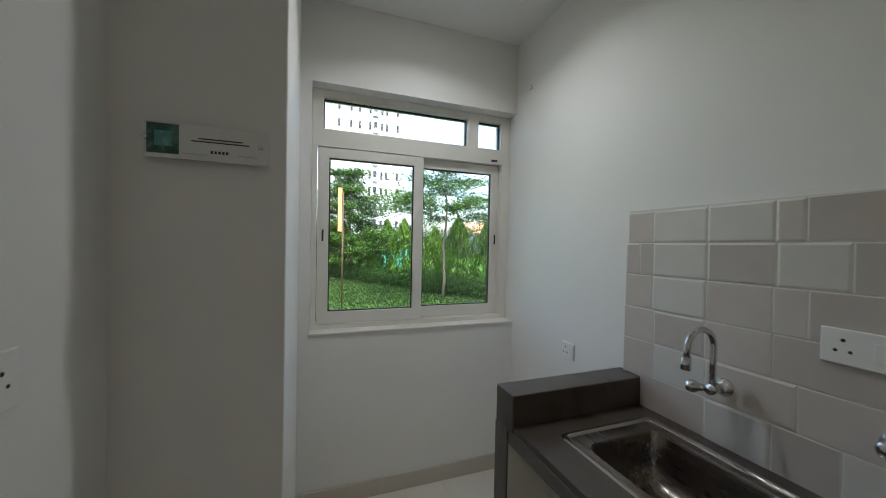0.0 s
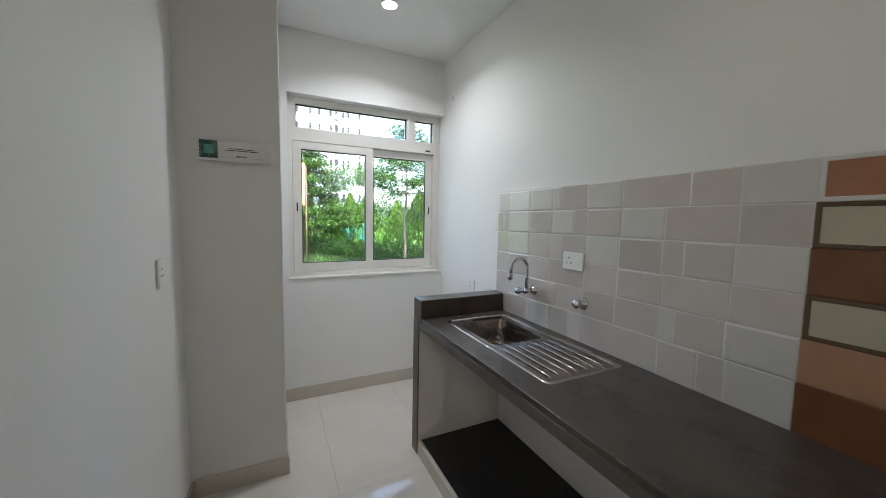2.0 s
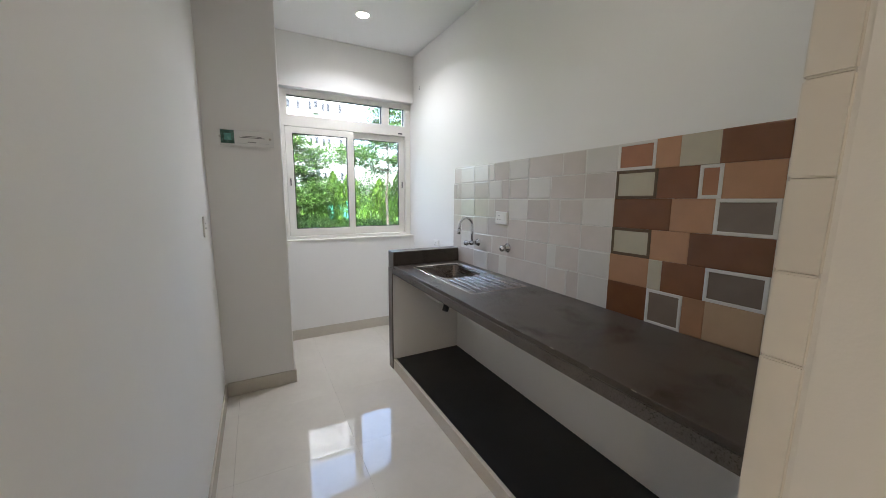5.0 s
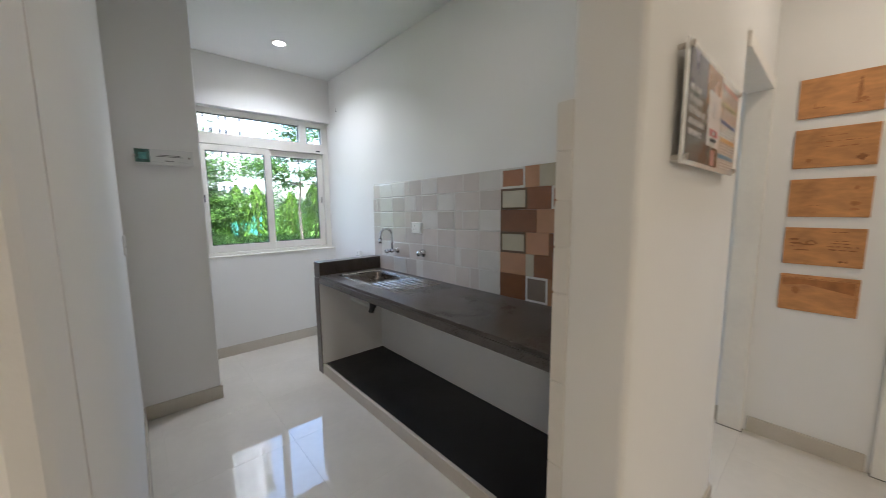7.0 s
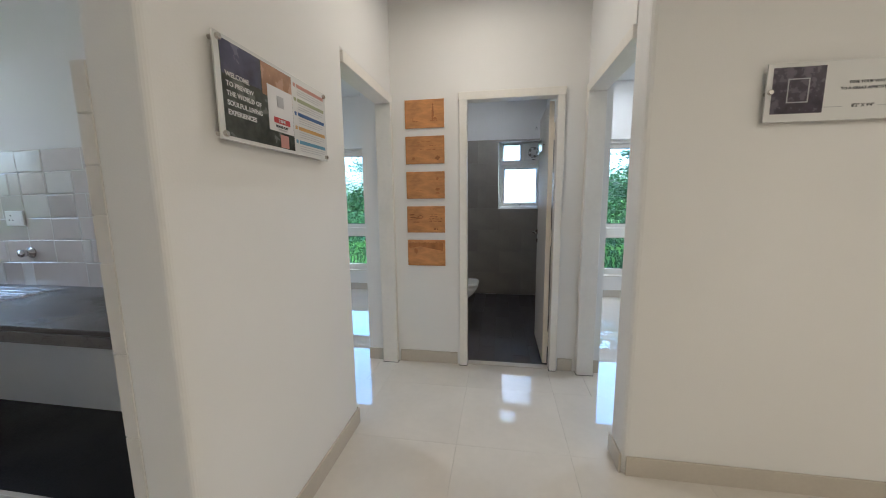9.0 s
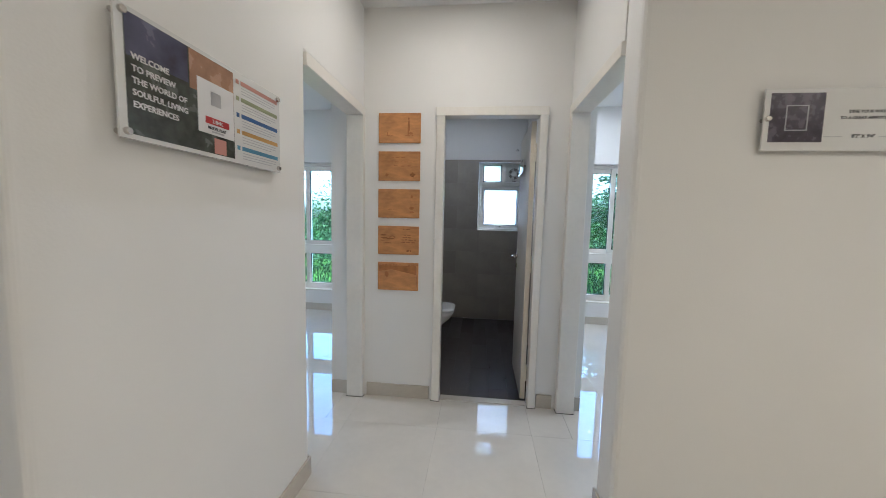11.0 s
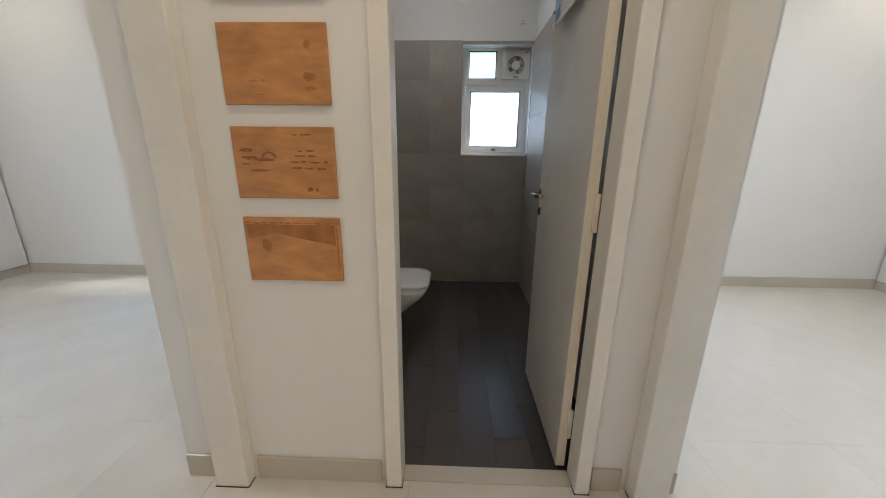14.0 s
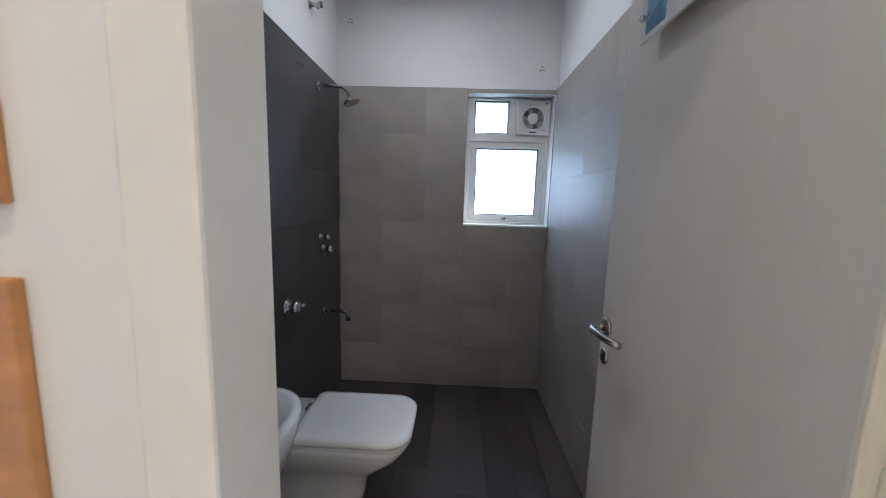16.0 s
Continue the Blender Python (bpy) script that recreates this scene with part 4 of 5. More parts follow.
LY = -0.9905
sh = thing("wall_shower", 4.36, LY, 2.00, "chrome wall shower with a round rose", "shower")
part("flange", moved(lathe([(0.028, 0.0), (0.026, 0.008), (0.012, 0.014)]), pose(0, 0, 0, 90)), "chrome", sh, smooth=True)
part("arm", tube([(0, -0.01, 0), (0, -0.10, 0.0), (0, -0.15, -0.008), (0, -0.175, -0.03), (0, -0.185, -0.055)], 0.009), "chrome", sh, "bent chrome arm", smooth=True)
part("rose", moved(lathe([(0.010, 0.0), (0.016, -0.012), (0.046, -0.035), (0.048, -0.045), (0.042, -0.048)]), pose(0, -0.185, -0.050, -22, 0, 0)), "steel", sh, "round spray plate", smooth=True)


def wall_tap(name, x, z, label, knobs):
    t = thing(name, x, LY, z, label, "tap")
    for dx, dz, r in knobs:
        part("flange", moved(lathe([(r, 0.0), (r * 0.95, 0.008), (r * 0.5, 0.014), (r * 0.45, 0.03)]), pose(dx, 0, dz, 90)), "chrome", t, smooth=True)
        part("knob", moved(lathe([(r * 0.5, 0.0), (r * 0.72, 0.006), (r * 0.72, 0.03), (r * 0.5, 0.036)]), pose(dx, -0.028, dz, 90)), "chrome", t, smooth=True)
    return t


wall_tap("shower_mixer", 4.37, 1.05, "chrome shower mixer knobs on dark tiles", ((-0.02, 0.075, 0.024), (0.02, -0.005, 0.032)))
wall_tap("stop_cock", 3.92, 0.815, "chrome stop cock on dark tiles", ((0.0, 0.0, 0.042), (0.062, -0.01, 0.016)))
sp = thing("bath_spout", 4.40, LY, 0.645, "chrome wall spout over the bathroom floor", "tap")
part("flange", moved(lathe([(0.026, 0.0), (0.024, 0.008), (0.012, 0.012)]), pose(0, 0, 0, 90)), "chrome", sp, smooth=True)
part("spout", tube([(0, -0.005, 0), (0, -0.12, 0), (0, -0.145, -0.004), (0, -0.158, -0.02), (0, -0.160, -0.06)], [0.011, 0.011, 0.012, 0.013, 0.014]), "chrome", sp, smooth=True)
pv = thing("pipe_valve", 4.30, -0.9785, 2.40, "chrome capped pipe outlet high on the wall", "pipe")
part("stub", moved(lathe([(0.022, 0.0), (0.020, 0.006), (0.011, 0.010), (0.011, 0.05), (0.016, 0.052), (0.016, 0.07)]), pose(0, 0, 0, 90)), "chrome", pv, smooth=True)
part("nut", tube([(0.0, -0.035, 0.0), (0.03, -0.035, 0.0)], 0.010), "chrome", pv, smooth=True)

fn = thing("exhaust_fan", 4.828, -2.330, 1.950, "square white exhaust fan set in the window", "fan")
part("housing", slab(-0.118, 0.118, -0.112, 0.122, -0.016, 0.006, [(-0.078, 0.078, -0.078, 0.078)], "x"), "fan_plastic", fn, "", 0.005)
rg = bmesh.new()
for r0, r1, x0, x1 in ((0.072, 0.110, -0.014, 0.004),):
    seg = 32
    for s0 in range(seg):
        a, c = 2 * math.pi * s0 / seg, 2 * math.pi * (s0 + 1) / seg

        def edge(r, t, lim=0.079):
            y, z = r * math.cos(t), r * math.sin(t)
            return max(-lim, min(lim, y)), max(-lim, min(lim, z))
        q = [(x0, r0 * math.cos(a), r0 * math.sin(a)), (x0, r0 * math.cos(c), r0 * math.sin(c)), (x0, *edge(r1 * 1.05, c)), (x0, *edge(r1 * 1.05, a))]
        rg.faces.new([rg.verts.new(v) for v in q])
part("shroud", rg, "fan_plastic", fn, "round opening ring")
part("hub", moved(lathe([(0.038, 0.0), (0.037, 0.008), (0.030, 0.012)]), pose(-0.004, 0, 0, 0, -90)), "fan_plastic", fn, "round motor hub", smooth=True)
for n in range(5):
    a = 2 * math.pi * n / 5
    bm = bmesh.new()
    p = []
    for r, w0 in ((0.030, 0.25), (0.070, 0.36)):
        for s0 in (-1, 1):
            t = a + s0 * w0
            p.append(bm.verts.new((0.004 + s0 * 0.010, r * math.cos(t), r * math.sin(t))))
    bm.faces.new((p[0], p[1], p[3], p[2]))
    bmesh.ops.solidify(bm, geom=bm.faces[:], thickness=0.002)
    part("blade", bm, "fan_plastic", fn)
# Plate added behind the blades; its grey stands for the shaded gaps.
part("back_plate", boxes((0.012, 0.016, -0.106, 0.106, -0.100, 0.106)), "fan_shutter", fn, "grey plate toned for the shaded gaps between the blades")
part("maker_mark", boxes((-0.0168, -0.0161, -0.022, 0.022, -0.098, -0.090)), "print_ink", fn)
part("latch_mark", boxes((-0.0168, -0.0161, -0.098, -0.078, 0.094, 0.102)), "print_ink", fn)


# ---- wardrobes in the bedrooms ----
def wardrobe(y, sign, label):
    """Front at y, body behind it away from the room; doors in pairs from the outer wall."""
    w = thing("wardrobe", 3.6, y, 0.0, label, "wardrobe")
    depth = 0.28
    part("carcass", boxes((-1.0, 1.125, *sorted((sign * 0.019, sign * depth)), 0.0, CEIL - 0.002)), "wardrobe_laminate", w)
    part("plinth", boxes((-1.0, 1.125, *sorted((sign * 0.010, sign * 0.018)), -0.004, 0.085)), "skirting_tile", w, "beige tiled plinth")
    xs = [1.123 - 0.325 * q for q in range(7)]
    for q in range(6):
        x1, x0 = xs[q] - 0.002, xs[q + 1] + 0.002
        for z0, z1, hz, hl in ((0.09, 2.085, 1.20, 0.25), (2.091, 2.765, 2.21, 0.11)):
            d = part("door", boxes((x0, x1, *sorted((0.0, sign * 0.018)), z0, z1)), "wardrobe_laminate", w, "", 0.0015)
            hx = x0 + 0.04 if q % 2 == 0 else x1 - 0.04
            part("handle", tube([(hx, 0, hz - hl / 2), (hx, -sign * 0.028, hz - hl / 2 + 0.01), (hx, -sign * 0.028, hz + hl / 2 - 0.01), (hx, 0, hz + hl / 2)], 0.007, 8), "handle_steel", d, "slim steel bow handle", smooth=True)
    return w


wardrobe(2.510, 1, "white laminate fitted wardrobe with steel bow handles")
wardrobe(-5.815, -1, "white laminate fitted wardrobe with steel bow handles")

# ---- outdoors ----
GZ = -0.30
rng = np.random.default_rng(7)
tagged(part("ground", boxes((-300, 300, -300, 300, GZ - 0.3, GZ)), "grass"), "mown green lawn around the house", "lawn", "", "structure")


def quads(centres, normals, w, l, droop=None):
    """Small leaf blades: one quad each at the centres, facing the normals."""
    n = len(centres)
    r = rng.normal(size=(n, 3))
    if droop is not None:
        r = r * 0.35 + np.array(droop)
    t = r - normals * (r * normals).sum(1, keepdims=True)
    t /= np.linalg.norm(t, axis=1, keepdims=True) + 1e-9
    s = np.cross(normals, t)
    w = np.broadcast_to(w, (n,))[:, None] * rng.uniform(0.7, 1.3, (n, 1)) / 2
    l = np.broadcast_to(l, (n,))[:, None] * rng.uniform(0.7, 1.3, (n, 1)) / 2
    v = np.stack([centres - t * l, centres + s * w, centres + t * l, centres - s * w], 1).reshape(-1, 3)
    f = np.arange(4 * n).reshape(-1, 4)
    return v, f


def leaf_mesh(name, v, f, material, parent=None, label=""):
    me = bpy.data.meshes.new(name)
    me.from_pydata(v.tolist(), [], f.tolist())
    me.materials.append(M[material])
    ob = new(name, me)
    if parent is not None:
        ob.parent = parent
    if label:
        ob["label"] = label
    return ob


def random_normals(n, up=0.8):
    r = rng.normal(size=(n, 3))
    r[:, 2] = np.abs(r[:, 2]) + up
    return r / np.linalg.norm(r, axis=1, keepdims=True)


def layered_tree(x, y, height, reach, trunk_r, levels, label, leaf="leaf_mid", lean=0.0, per=420, size=0.085, first=0.42, puff=0.07):
    """A slim tree with flat tiers of branches and many small leaves."""
    t = thing("tree", x, y, GZ, label, "tree")
    trunk = [(lean * (q / 8) ** 1.5 + 0.03 * math.sin(q * 1.7), 0.03 * math.cos(q * 2.1), height * q / 8) for q in range(9)]
    part("trunk", tube(trunk, [trunk_r * (1 - 0.085 * q) for q in range(9)], 8), "bark", t, smooth=True)
    vs, fs, k0 = [], [], 0
    limbs = bmesh.new()
    for lv in range(levels):
        u = first + (1 - first) * lv / max(levels - 1, 1)
        z = height * u * 0.98
        r = reach * (1.05 - 0.75 * max(0, u - first) / (1 - first)) * rng.uniform(0.8, 1.15)
        n_b = rng.integers(5, 8)
        a0 = rng.uniform(0, 6.3)
        for q in range(n_b):
            a = a0 + 2 * math.pi * q / n_b + rng.uniform(-0.3, 0.3)
            rr = r * rng.uniform(0.65, 1.1)
            px = lean * u ** 1.5
            tip = Vector((px + rr * math.cos(a), rr * math.sin(a), z + rr * rng.uniform(0.02, 0.22)))
            cyl(limbs, (px, 0, z - 0.05), tip, trunk_r * 0.22, 0.006, 5)
            m = int(per * rr / reach)
            al = rng.uniform(0.25, 1.08, m) ** 0.8
            c = np.empty((m, 3))
            spread = 0.10 + 0.22 * rr * al * 0.6
            c[:, 0] = px + rr * al * math.cos(a) + rng.normal(size=m) * spread
            c[:, 1] = rr * al * math.sin(a) + rng.normal(size=m) * spread
            c[:, 2] = z + (tip.z - z) * al + rng.normal(size=m) * puff - 0.05 * al
            v, f = quads(c, random_normals(m, 1.2), size * 0.55, size)
            vs.append(v)
            fs.append(f + k0)
            k0 += len(v)
    part("limbs", limbs, "bark", t)
    leaf_mesh("crown", np.concatenate(vs), np.concatenate(fs), leaf, t, "flat tiers of small green leaves")
    return t


def weeping_tree(x, y, height, r, label, leaf="leaf_bright", n=900):
    """A narrow column of long drooping leaves."""
    t = thing("columnar_tree", x, y, GZ, label, "tree", "row of columnar trees")
    part("trunk", tube([(0, 0, 0), (0.02, 0.01, height * 0.5), (0, 0, height * 0.95)], [0.05, 0.04, 0.012], 7), "bark", t, smooth=True)
    u = rng.uniform(0.08, 1.0, n)
    a = rng.uniform(0, 2 * math.pi, n)
    rr = r * np.clip(1.25 * (1 - u) ** 0.6, 0.08, 1) * rng.uniform(0.55, 1.1, n) * (1 + 0.25 * np.sin(a * 3 + u * 9))
    c = np.stack([rr * np.cos(a), rr * np.sin(a), height * u], 1)
    nm = np.stack([np.cos(a), np.sin(a), np.full(n, 0.35)], 1) + rng.normal(size=(n, 3)) * 0.35
    nm /= np.linalg.norm(nm, axis=1, keepdims=True)
    v, f = quads(c, nm, 0.055, 0.30, (0, 0, -1.0))
    leaf_mesh("crown", v, f, leaf, t, "long drooping bright green leaves")
    return t


def bush(name, pts, label, category, leaf, n, size, kind="", rad=0.5):
    """One mass of leaves over lumps (x, y, z, rx, ry, rz)."""
    vs, fs, k0 = [], [], 0
    tot = sum(p[3] * p[5] for p in pts)
    for px, py, pz, rx, ry, rz in pts:
        m = max(30, int(n * rx * rz / tot))
        d = rng.normal(size=(m, 3))
        d /= np.linalg.norm(d, axis=1, keepdims=True)
        q = d * rng.uniform(0.8, 1.08, (m, 1))
        c = q * np.array([rx, ry, rz]) + np.array([px, py, pz])
        c = c[c[:, 2] > GZ]
        nm = d[: len(c)] + rng.normal(size=(len(c), 3)) * 0.6
        nm /= np.linalg.norm(nm, axis=1, keepdims=True)
        v, f = quads(c, nm, size * 0.6, size)
        vs.append(v)
        fs.append(f + k0)
        k0 += len(v)
    ob = leaf_mesh(name, np.concatenate(vs), np.concatenate(fs), leaf)
    return tagged(ob, label, category, "", kind)


# kitchen side: lawn, clipped hedge, columnar trees, two tiered trees, a tower far off
layered_tree(4.10, 10.95, 4.6, 2.2, 0.055, 6, "slim young tree with flat leafy tiers on the lawn", "leaf_fresh", 0.1, 760, 0.085, 0.57, 0.07)
layered_tree(1.80, 17.6, 5.0, 2.6, 0.085, 11, "leafy tiered tree beside the hedge", "leaf_fresh", -0.2, 900, 0.11, 0.22, 0.09)
layered_tree(-1.9, 19.5, 6.5, 2.6, 0.09, 7, "leafy tiered tree beyond the hedge", "leaf_fresh", 0.0, 420, 0.12, 0.3)
layered_tree(9.3, 14.8, 6.0, 2.4, 0.08, 6, "slim young tree with flat leafy tiers on the lawn", "leaf_fresh", 0.1, 420, 0.11, 0.4)


def hedge_line(u):
    """Along the curved edge of the lawn, u from 0 to 1."""
    return 8.6 - 10.4 * u, 7.2 + 6.2 * u + 12.5 * u * u


for q in range(15):
    hx, hy = hedge_line(q / 14)
    weeping_tree(hx + 1.5 + rng.uniform(-0.2, 0.2), hy + 1.3 + rng.uniform(-0.3, 0.3), 2.65 + rng.uniform(-0.4, 0.35), 0.72, "narrow drooping bright green columnar tree", "leaf_bright", 1100)
hedge = []
for q in range(46):
    hx, hy = hedge_line(q / 45)
    hedge.append((hx, hy + 0.12 * math.sin(q * 0.9), GZ + 0.36, 0.42, 0.45, 0.36 + 0.06 * math.sin(q * 0.7)))
bush("hedge", hedge, "low clipped dark green hedge along the lawn", "hedge", "leaf_dark", 26000, 0.07, "stuff")
far = [(-22 + q * 1.6, 40 + 3 * math.sin(q * 2.3), 1.2, 2.2, 2.0, 1.9 + 0.8 * math.sin(q * 1.3)) for q in range(44)]
bush("distant_trees", far, "distant dark green tree belt", "trees", "leaf_mid", 26000, 0.32, "stuff")

tw = thing("tower_block", 15.0, 66.0, GZ, "tall pale grey concrete apartment tower", "building")
part("wall", boxes((-12.4, -0.35, 0, 12, 0, 52)), "tower_wall", tw)
part("side_wing", boxes((-0.35, 0.9, 1.0, 12, 0, 52)), "tower_band", tw, "grey recessed wing")
part("roof", boxes((-12.6, 1.1, -0.2, 12.2, 52, 52.6)), "tower_band", tw)
for fl in range(17):
    z = 1.2 + fl * 3.0
    for x in (-11.4, -9.3, -7.8, -5.9, -3.7, -2.8, -0.8):
        part("window", boxes((x, x + 0.42, -0.05, 0.05, z, z + 1.45)), "tower_glass", tw)
    part("floor_band", boxes((-5.2, -4.2, -0.5, -0.01, z - 0.5, z + 0.35)), "tower_band", tw, "grey balcony slab")
    part("window", boxes((-5.0, -4.4, -0.05, 0.05, z + 0.4, z + 1.6)), "tower_glass", tw)
hb = thing("distant_house", 24.0, 42.0, GZ, "distant house with a terracotta roof", "building")
part("wall", boxes((-4.5, 4.5, 0, 6, 0, 3.0)), "tower_wall", hb)
part("roof", loft([[(-5, -0.5, 3.0), (5, -0.5, 3.0), (5, 6.5, 3.0), (-5, 6.5, 3.0)], [(-4, 2.9, 4.6), (4, 2.9, 4.6), (4, 3.1, 4.6), (-4, 3.1, 4.6)]]), "terracotta", hb)
po = thing("post", 0.86, 9.6, GZ, "thin rusty metal post with an orange board", "post")
part("pole", tube([(0, 0, 0), (0, 0, 3.0)], 0.020, 10), "rust_post", po, smooth=True)
part("board", boxes((-0.12, -0.03, -0.02, 0.02, 2.0, 3.1)), "orange_board", po, "faded orange board")

hd = thing("hoarding", 5.2, 23.6, GZ, "teal sheet metal hoarding between garden trees", "fence")
for q in range(3):
    part("sheet", boxes((-0.9 + q * 0.6, -0.31 + q * 0.6, -0.01 - 0.006 * (q % 2), 0.01 - 0.006 * (q % 2), 0.02, 1.55)), "teal_sheet", hd)
for q in range(4):
    part("post", tube([(-0.905 + q * 0.6, 0.045, 0), (-0.905 + q * 0.6, 0.045, 1.62)], 0.03, 8), "bark", hd)
n = 26000
c = np.stack([rng.uniform(-1.0, 7.0, n), rng.uniform(6.0, 18.0, n), np.full(n, GZ + 0.02)], 1)
nm = rng.normal(size=(n, 3))
nm[:, 2] *= 0.4
nm /= np.linalg.norm(nm, axis=1, keepdims=True)
v, f = quads(c, nm, 0.035, 0.075, (0, 0, 1.0))
tagged(leaf_mesh("lawn_grass", v, f, "leaf_blade"), "short mown grass blades on the lawn", "grass", "", "stuff")

# bedroom side: trees, ferns and tall grass close to the house
layered_tree(8.5, -5.6, 3.1, 1.9, 0.075, 6, "garden tree with a pale trunk and spreading tiers", "leaf_mid", 0.1, 480, 0.10, 0.55, 0.08)
for x, y, h, low in ((13.5, -9.0, 5.0, 0.35), (14.5, -3.6, 4.4, 0.4), (12.2, 6.4, 5.4, 0.52), (14.5, 3.0, 4.6, 0.5), (12.5, -12.5, 4.8, 0.3)):
    layered_tree(x, y, h, 2.2, 0.09, 7, "tiered garden tree near the bedroom windows", "leaf_mid", 0.1, 260, 0.11, low, 0.14)
bush("shrubs", [(13.5 + 1.2 * math.sin(q), -15 + q * 0.95, GZ + 0.7, 1.1, 0.9, 1.15 + 0.45 * math.sin(q * 1.7)) for q in range(26)], "thick dark green garden shrubs", "shrubs", "leaf_dark", 26000, 0.16, "stuff")
bush("shrubs", [(11.2 + 0.9 * math.sin(q * 1.3), -14 + q * 0.92, GZ + 0.35, 0.75, 0.7, 0.85 + 0.35 * math.sin(q * 2.1)) for q in range(24)], "low leafy garden shrubs", "shrubs", "leaf_mid", 14000, 0.12, "stuff")
bush("distant_trees", [(42 + 4 * math.sin(q * 1.9), -36 + q * 2.0, 0.8, 2.4, 2.2, 2.0 + 0.8 * math.sin(q * 1.3)) for q in range(40)], "distant tree belt beyond the garden", "trees", "leaf_dark", 22000, 0.34, "stuff")
n = 9000
c = np.stack([rng.uniform(5.6, 10.5, n), rng.uniform(-11, 7, n), np.full(n, GZ + 0.07)], 1)
nm = rng.normal(size=(n, 3))
nm[:, 2] *= 0.15
nm /= np.linalg.norm(nm, axis=1, keepdims=True)
v, f = quads(c, nm, 0.025, 0.20, (0, 0, 1.0))
tagged(leaf_mesh("tall_grass", v, f, "leaf_blade"), "uncut tall green grass outside the bedrooms", "grass", "", "stuff")

# ---- pieces: backsplash ----
BS = thing("backsplash", TX + 0.012, 0.28, CT, "glazed patchwork tile backsplash in grey, brown and cream", "backsplash", "", "structure")
part("backing", moved(boxes((TX + 0.012, 1.4675, -0.852, 1.4285, CT + 0.0005, 1.626), (TX + 0.012, 1.4675, 1.4285, 1.512, 0.9665, 1.626)), Matrix.Translation((-TX - 0.012, -0.28, -CT))), "glaze_edge", BS, "pale tile bed")
FALL = -0.014  # the courses drop a little towards the window
ZS = [1.632, 1.512, 1.387, 1.256, 1.130, 1.002, CT + 0.001]
# pale courses from the window end: far edge of each tile, its glaze, and its raised edge where it has one
LIGHT = (((1.505, "grey", ""), (1.392, "pale", "lip"), (1.196, "pale", "lip"), (1.016, "grey", "lip"), (0.950, "grey", ""), (0.788, "pale", "lip"), (0.602, "grey", ""), (0.334, "grey", ""), (0.184, "pale", "")),
         ((1.512, "grey", "lip"), (1.446, "grey", ""), (1.388, "pale", "lip"), (1.194, "grey", "lip"), (1.010, "pale", "lip"), (0.863, "grey", ""), (0.783, "grey", "lip"), (0.600, "pale", "lip"), (0.414, "grey", ""), (0.181, "grey", "")),
         ((1.512, "grey", ""), (1.388, "pale", "lip"), (1.195, "grey", ""), (1.016, "grey", ""), (0.940, "grey", ""), (0.783, "pale", ""), (0.605, "grey", "lip"), (0.418, "grey", ""), (0.341, "grey", "lip"), (0.184, "pale", "")),
         ((1.512, "grey", ""), (1.380, "grey", "lip"), (1.195, "grey", ""), (1.015, "grey", ""), (0.783, "grey", ""), (0.605, "grey", "lip"), (0.408, "grey", ""), (0.188, "grey", "")),
         ((1.512, "grey", ""), (1.376, "pale", ""), (1.190, "grey", "lip"), (0.956, "grey", ""), (0.783, "grey", ""), (0.608, "grey", ""), (0.416, "pale", ""), (0.356, "grey", ""), (0.193, "pale", "lip")),
         ((1.4285, "grey", ""), (1.190, "pale", "lip"), (1.009, "grey", ""), (0.867, "pale", ""), (0.790, "grey", ""), (0.411, "grey", "lip"), (0.267, "grey", ""), (0.184, "pale", "")))
B0, B1 = 0.01, -0.583
BROWN = (((B0, -0.163, "rust", "pale"), (-0.163, -0.258, "peach", ""), (-0.258, -0.394, "cream", ""), (-0.394, B1, "brown", "")),
         ((B0, -0.18, "cream", "dark"), (-0.18, -0.335, "brown", ""), (-0.335, -0.412, "rust", "pale"), (-0.412, B1, "peach", "")),
         ((B0, -0.245, "brown", ""), (-0.245, -0.399, "peach", ""), (-0.399, B1, "taupe", "pale")),
         ((B0, -0.176, "cream", "dark"), (-0.176, -0.326, "peach", ""), (-0.326, B1, "brown", "")),
         ((B0, -0.177, "peach", ""), (-0.177, -0.234, "cream", ""), (-0.234, -0.393, "brown", ""), (-0.393, B1, "taupe", "pale")),
         ((B0, -0.18, "brown", ""), (-0.18, -0.326, "taupe", "pale"), (-0.326, -0.406, "peach", ""), (-0.406, B1, "beige", "")))


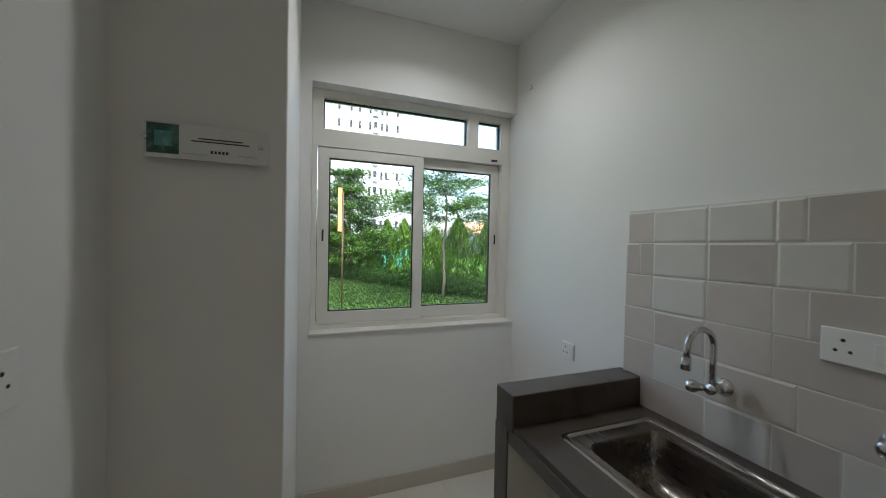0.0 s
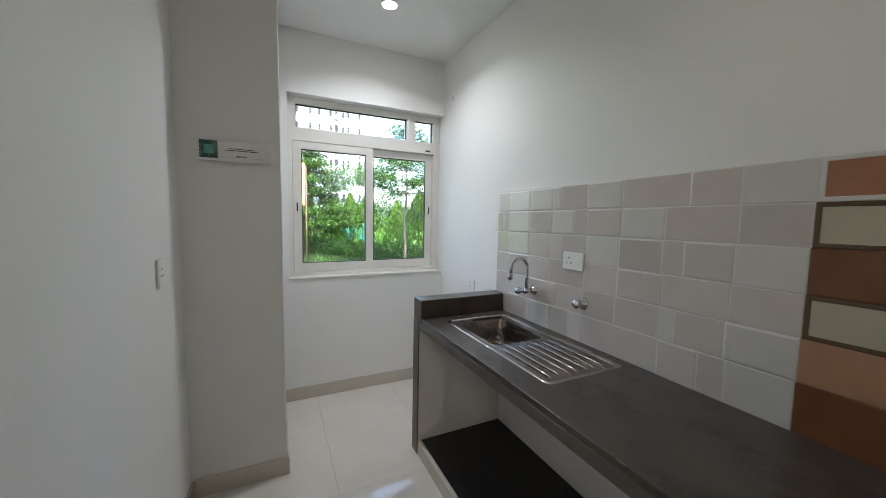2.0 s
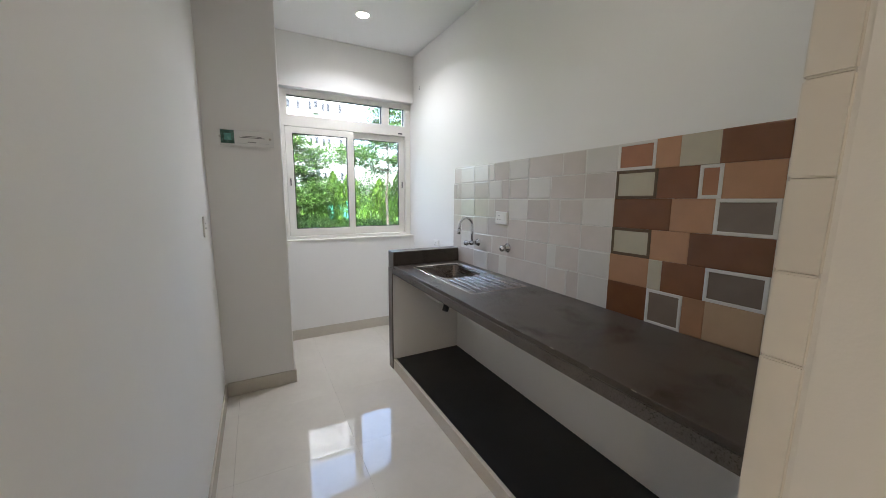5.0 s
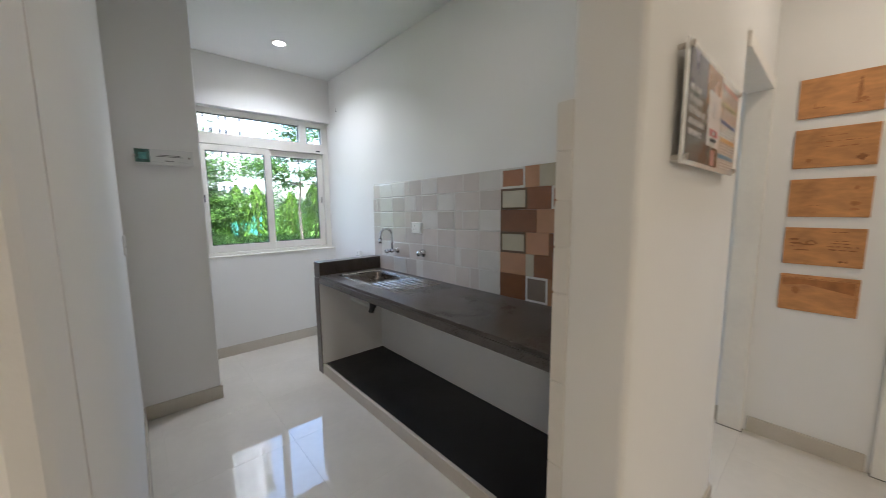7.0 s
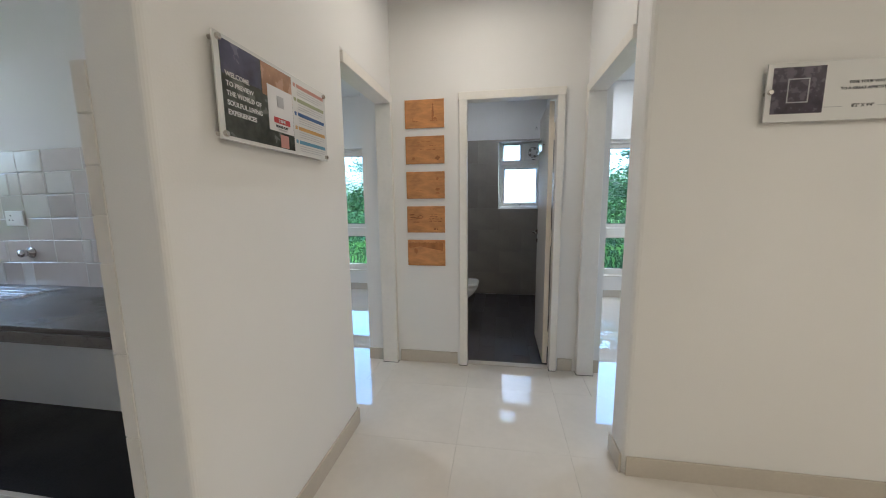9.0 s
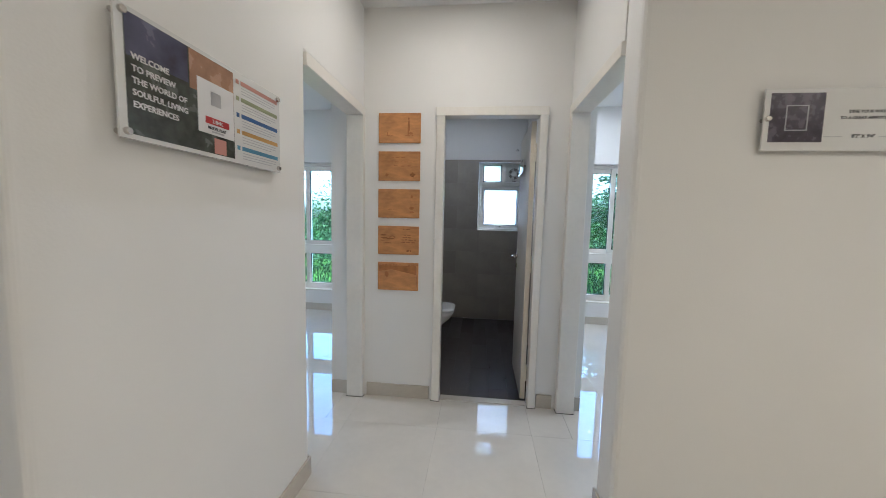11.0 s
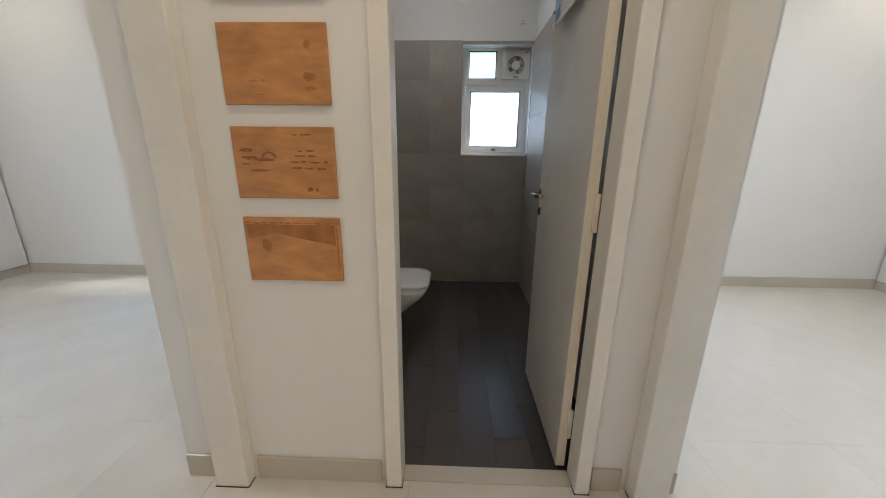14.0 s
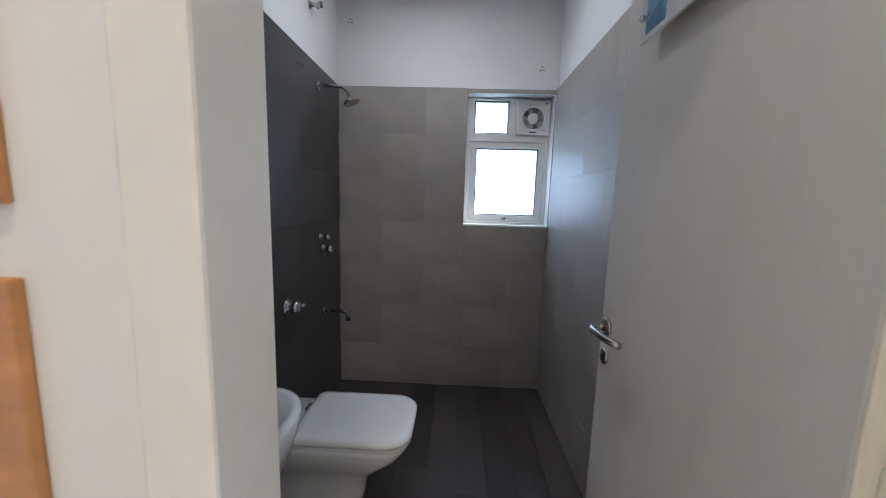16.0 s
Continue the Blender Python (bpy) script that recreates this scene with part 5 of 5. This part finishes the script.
def tile_mesh(w, h, field, border="", d=0.010, edge=0.0035, lip=0.0012):
    """A cushion tile facing -x, from y = 0 to -w and z = 0 to h, with its field and, where it has one, a raised border."""
    bm = bmesh.new()
    t = 0.013 if border else edge
    # Grey and pale tiles carry the window's edge highlight as a lighter colour.
    pale_lip = border or field in ("grey", "pale")
    loops = [[(d, 0, 0), (d, -w, 0), (d, -w, h), (d, 0, h)], [(lip, 0, 0), (lip, -w, 0), (lip, -w, h), (lip, 0, h)]]
    if border:
        loops += [[(0, -i, i), (0, -w + i, i), (0, -w + i, h - i), (0, -i, h - i)] for i in (0.003, t - 0.002)]
        i = t
        loops.append([(0.002, -i, i), (0.002, -w + i, i), (0.002, -w + i, h - i), (0.002, -i, h - i)])
    else:
        loops.append([(0.0, -t, t), (0.0, -w + t, t), (0.0, -w + t, h - t), (0.0, -t, h - t)])
    rings = [[bm.verts.new(p) for p in lp] for lp in loops]
    for a, c in zip(rings, rings[1:]):
        for i in range(4):
            f = bm.faces.new((a[i], a[(i + 1) % 4], c[(i + 1) % 4], c[i]))
            f.material_index = 1 if pale_lip else 0
    bm.faces.new(rings[-1]).material_index = 0
    me = bpy.data.meshes.new("tile")
    bm.normal_update()
    bmesh.ops.recalc_face_normals(bm, faces=bm.faces)
    bm.to_mesh(me)
    bm.free()
    me.materials.append(M["glaze_" + field])
    if pale_lip:
        me.materials.append(M["glaze_dark" if border == "dark" else "glaze_edge"])
    return me


def put_tile(y0, y1, z1, z0, field, border=""):
    g = 0.0004
    lip = dict(edge=0.0075, lip=0.0030) if border == "lip" else {}
    ob = new("tile", tile_mesh(y0 - y1 - 2 * g, z1 - z0 - 2 * g, field, "" if border == "lip" else border, **lip))
    ob.parent = BS
    y = y0 - g - 0.28
    ob.location = (-0.012 - 0.0018 * (border == "lip") + random.uniform(-0.0006, 0.0006), y, z0 + g - CT + FALL * y)
    ob.rotation_euler = (math.atan(FALL), 0, 0)


for r in range(6):
    row = LIGHT[r] + ((0.01, "", ""),)
    low = ZS[r + 1] - 0.010 * (r == 5)
    for (y0, fld, bd), (y1, _, _) in zip(row, row[1:]):
        put_tile(y0, y1, ZS[r], 0.985 if r == 4 and y0 > 1.5 else low, fld, bd)
    for y0, y1, fld, bd in BROWN[r]:
        put_tile(y0, y1, ZS[r], low, fld, bd)
    cuts = (B1, -0.70 - 0.04 * (r % 2), -0.8515)
    for y0, y1 in zip(cuts, cuts[1:]):
        put_tile(y0, y1, ZS[r], low, "grey")

# tiles on the kitchen side of the corridor wall, their ends showing at its free end
st = thing("return_tiles", 0.5982, -0.8535, 0.0, "cream glazed tiles ending at a wall corner", "wall tiles", "", "structure")
zc = 0.0
for h in (0.175, 0.25, 0.25, 0.25, 0.25, 0.125, 0.125, 0.125, 0.125):
    x1 = 0.8655 if zc < 0.96 else 1.4415
    bm = boxes((0, x1 - 0.5985, -0.049, 0, 0.0004, h - 0.0004))
    bmesh.ops.bevel(bm, geom=bm.edges[:], offset=0.003, segments=2, affect="EDGES")
    part("tile", moved(bm, Matrix.Translation((0, 0, zc))), "glaze_cream_wall", st)
    zc += h


# ---- pieces: bathroom tiles ----
def flat_piece(x0, x1, y0, y1, z0, z1, material, cache={}):
    key = (round(x1 - x0, 4), round(y1 - y0, 4), round(z1 - z0, 4), material)
    if key not in cache:
        bm = boxes((0, x1 - x0, 0, y1 - y0, 0, z1 - z0))
        bmesh.ops.bevel(bm, geom=bm.edges[:], offset=0.0004, segments=1, affect="EDGES")
        me = bpy.data.meshes.new("tile")
        bm.to_mesh(me)
        bm.free()
        me.materials.append(M[material])
        cache[key] = me
    return cache[key]


def tile_field(parent, name, cells, material):
    for x0, x1, y0, y1, z0, z1 in cells:
        ob = new(name, flat_piece(x0, x1, y0, y1, z0, z1, material))
        ob.parent = parent
        ob.location = (x0, y0, z0)


TOP = 2.118
RH = TOP / 7
tn = thing("tiling_north", 0, 0, 0, "dark slate wall tiles behind the toilet", "wall tiles", "", "structure")
part("bed", boxes((2.616, 4.7415, -0.9825, -0.9785, 0.0, TOP - 0.002)), "dark_grout", tn)
te = thing("tiling_east", 0, 0, 0, "beige grey stone wall tiles around the bathroom window", "wall tiles", "", "structure")
part("bed", slab(-2.468, -0.979, 0.0, TOP - 0.002, 4.7375, 4.7415, [(-2.4565, -1.868, 1.195, 2.09)], "x"), "stone_grout", te)
ts = thing("tiling_south", 0, 0, 0, "beige grey stone wall tiles behind the open door", "wall tiles", "", "structure")
part("bed", boxes((2.616, 4.737, -2.4685, -2.4645, 0.0, TOP - 0.002)), "stone_grout", ts)
G = 0.0003
cn, ce, cs = [], [], []
for r in range(7):
    z0, z1 = r * RH + G, (r + 1) * RH - G
    x = 2.617 - 0.3 * (r % 2)
    while x < 4.729:
        a, c = max(x, 2.617), min(x + 0.6, 4.729)
        if c - a > 0.02:
            cn.append((a + G, c - G, -0.990, -0.9828, z0, z1))
            cs.append((a + G, c - G, -2.4642, -2.457, z0, z1))
        x += 0.6
    y = -0.991 + 0.3 * (r % 2)
    while y > -2.456:
        a, c = max(y - 0.6, -2.456), min(y, -0.991)
        if c - a > 0.02:
            # cut the tiles round the window
            y0, y1 = a + G, c - G
            if y1 <= -1.868 or y0 < -1.868:
                if z1 > 1.195 and z0 < 2.09:
                    if y1 > -1.868:
                        ce.append((4.730, 4.7372, -1.868, y1, z0, z1))
                    if z0 < 1.195:
                        ce.append((4.730, 4.7372, y0, min(y1, -1.868), z0, 1.195))
                else:
                    ce.append((4.730, 4.7372, y0, y1, z0, z1))
            else:
                ce.append((4.730, 4.7372, y0, y1, z0, z1))
        y -= 0.6
tile_field(tn, "tile", cn, "slate_tile")
tile_field(te, "tile", ce, "stone_tile")
tile_field(ts, "tile", cs, "stone_tile")
bf = thing("floor_bathroom", 0, 0, 0, "dark wood-look plank tiles on the bathroom floor", "floor", "", "structure")
part("bed", boxes((2.605, 4.741, -2.468, -0.979, -0.0118, -0.0112)), "dark_grout", bf)
cf = []
y, q = -2.462, 0
while y < -0.99:
    x = 2.606 - 0.6 * ((q * 0.37) % 1)
    while x < 4.735:
        a, c = max(x, 2.606), min(x + 0.6, 4.735)
        if c - a > 0.02:
            cf.append((a + G, c - G, y + G, min(y + 0.15, -0.985) - G, -0.0104, -0.004))
        x += 0.6
    y += 0.15
    q += 1
tile_field(bf, "plank", cf, "plank_tile")
tagged(part("threshold", boxes((2.535, 2.604, -2.283, -1.643, -0.0115, 0.004)), "skirting_tile", None, "", 0.002), "cream stone threshold under the bathroom door", "threshold", "", "structure")

# ---- pieces: floor tiles ----
ft = thing("floor_tiles", 0, 0, 0, "large glossy cream floor tiles", "floor", "", "structure")
cells = []
TS, OX, OY = 0.6, 0.385, 1.93
for i in range(-9, 9):
    for j in range(-15, 3):
        x0, x1, y0, y1 = OX + i * TS, OX + (i + 1) * TS, OY + j * TS, OY + (j + 1) * TS
        x0, x1, y0, y1 = max(x0, -4.34), min(x1, 4.735), max(y0, -6.09), min(y1, 2.79)
        if x1 - x0 < 0.02 or y1 - y0 < 0.02:
            continue
        if x1 > 2.604 and y1 > -2.47 and y0 < -0.98:
            # keep clear of the bathroom
            if y0 < -2.52:
                cells.append((x0, x1, y0, -2.52))
            if y1 > -0.92:
                cells.append((x0, x1, -0.92, y1))
            if x0 < 2.534:
                cells.append((x0, 2.534, max(y0, -2.519), min(y1, -0.921)))
            continue
        cells.append((x0, x1, y0, y1))
tile_field(ft, "tile", [(a + 0.0003, c - 0.0003, d + 0.0003, e - 0.0003, -0.0115, 0.0) for a, c, d, e in cells], "floor_tile")
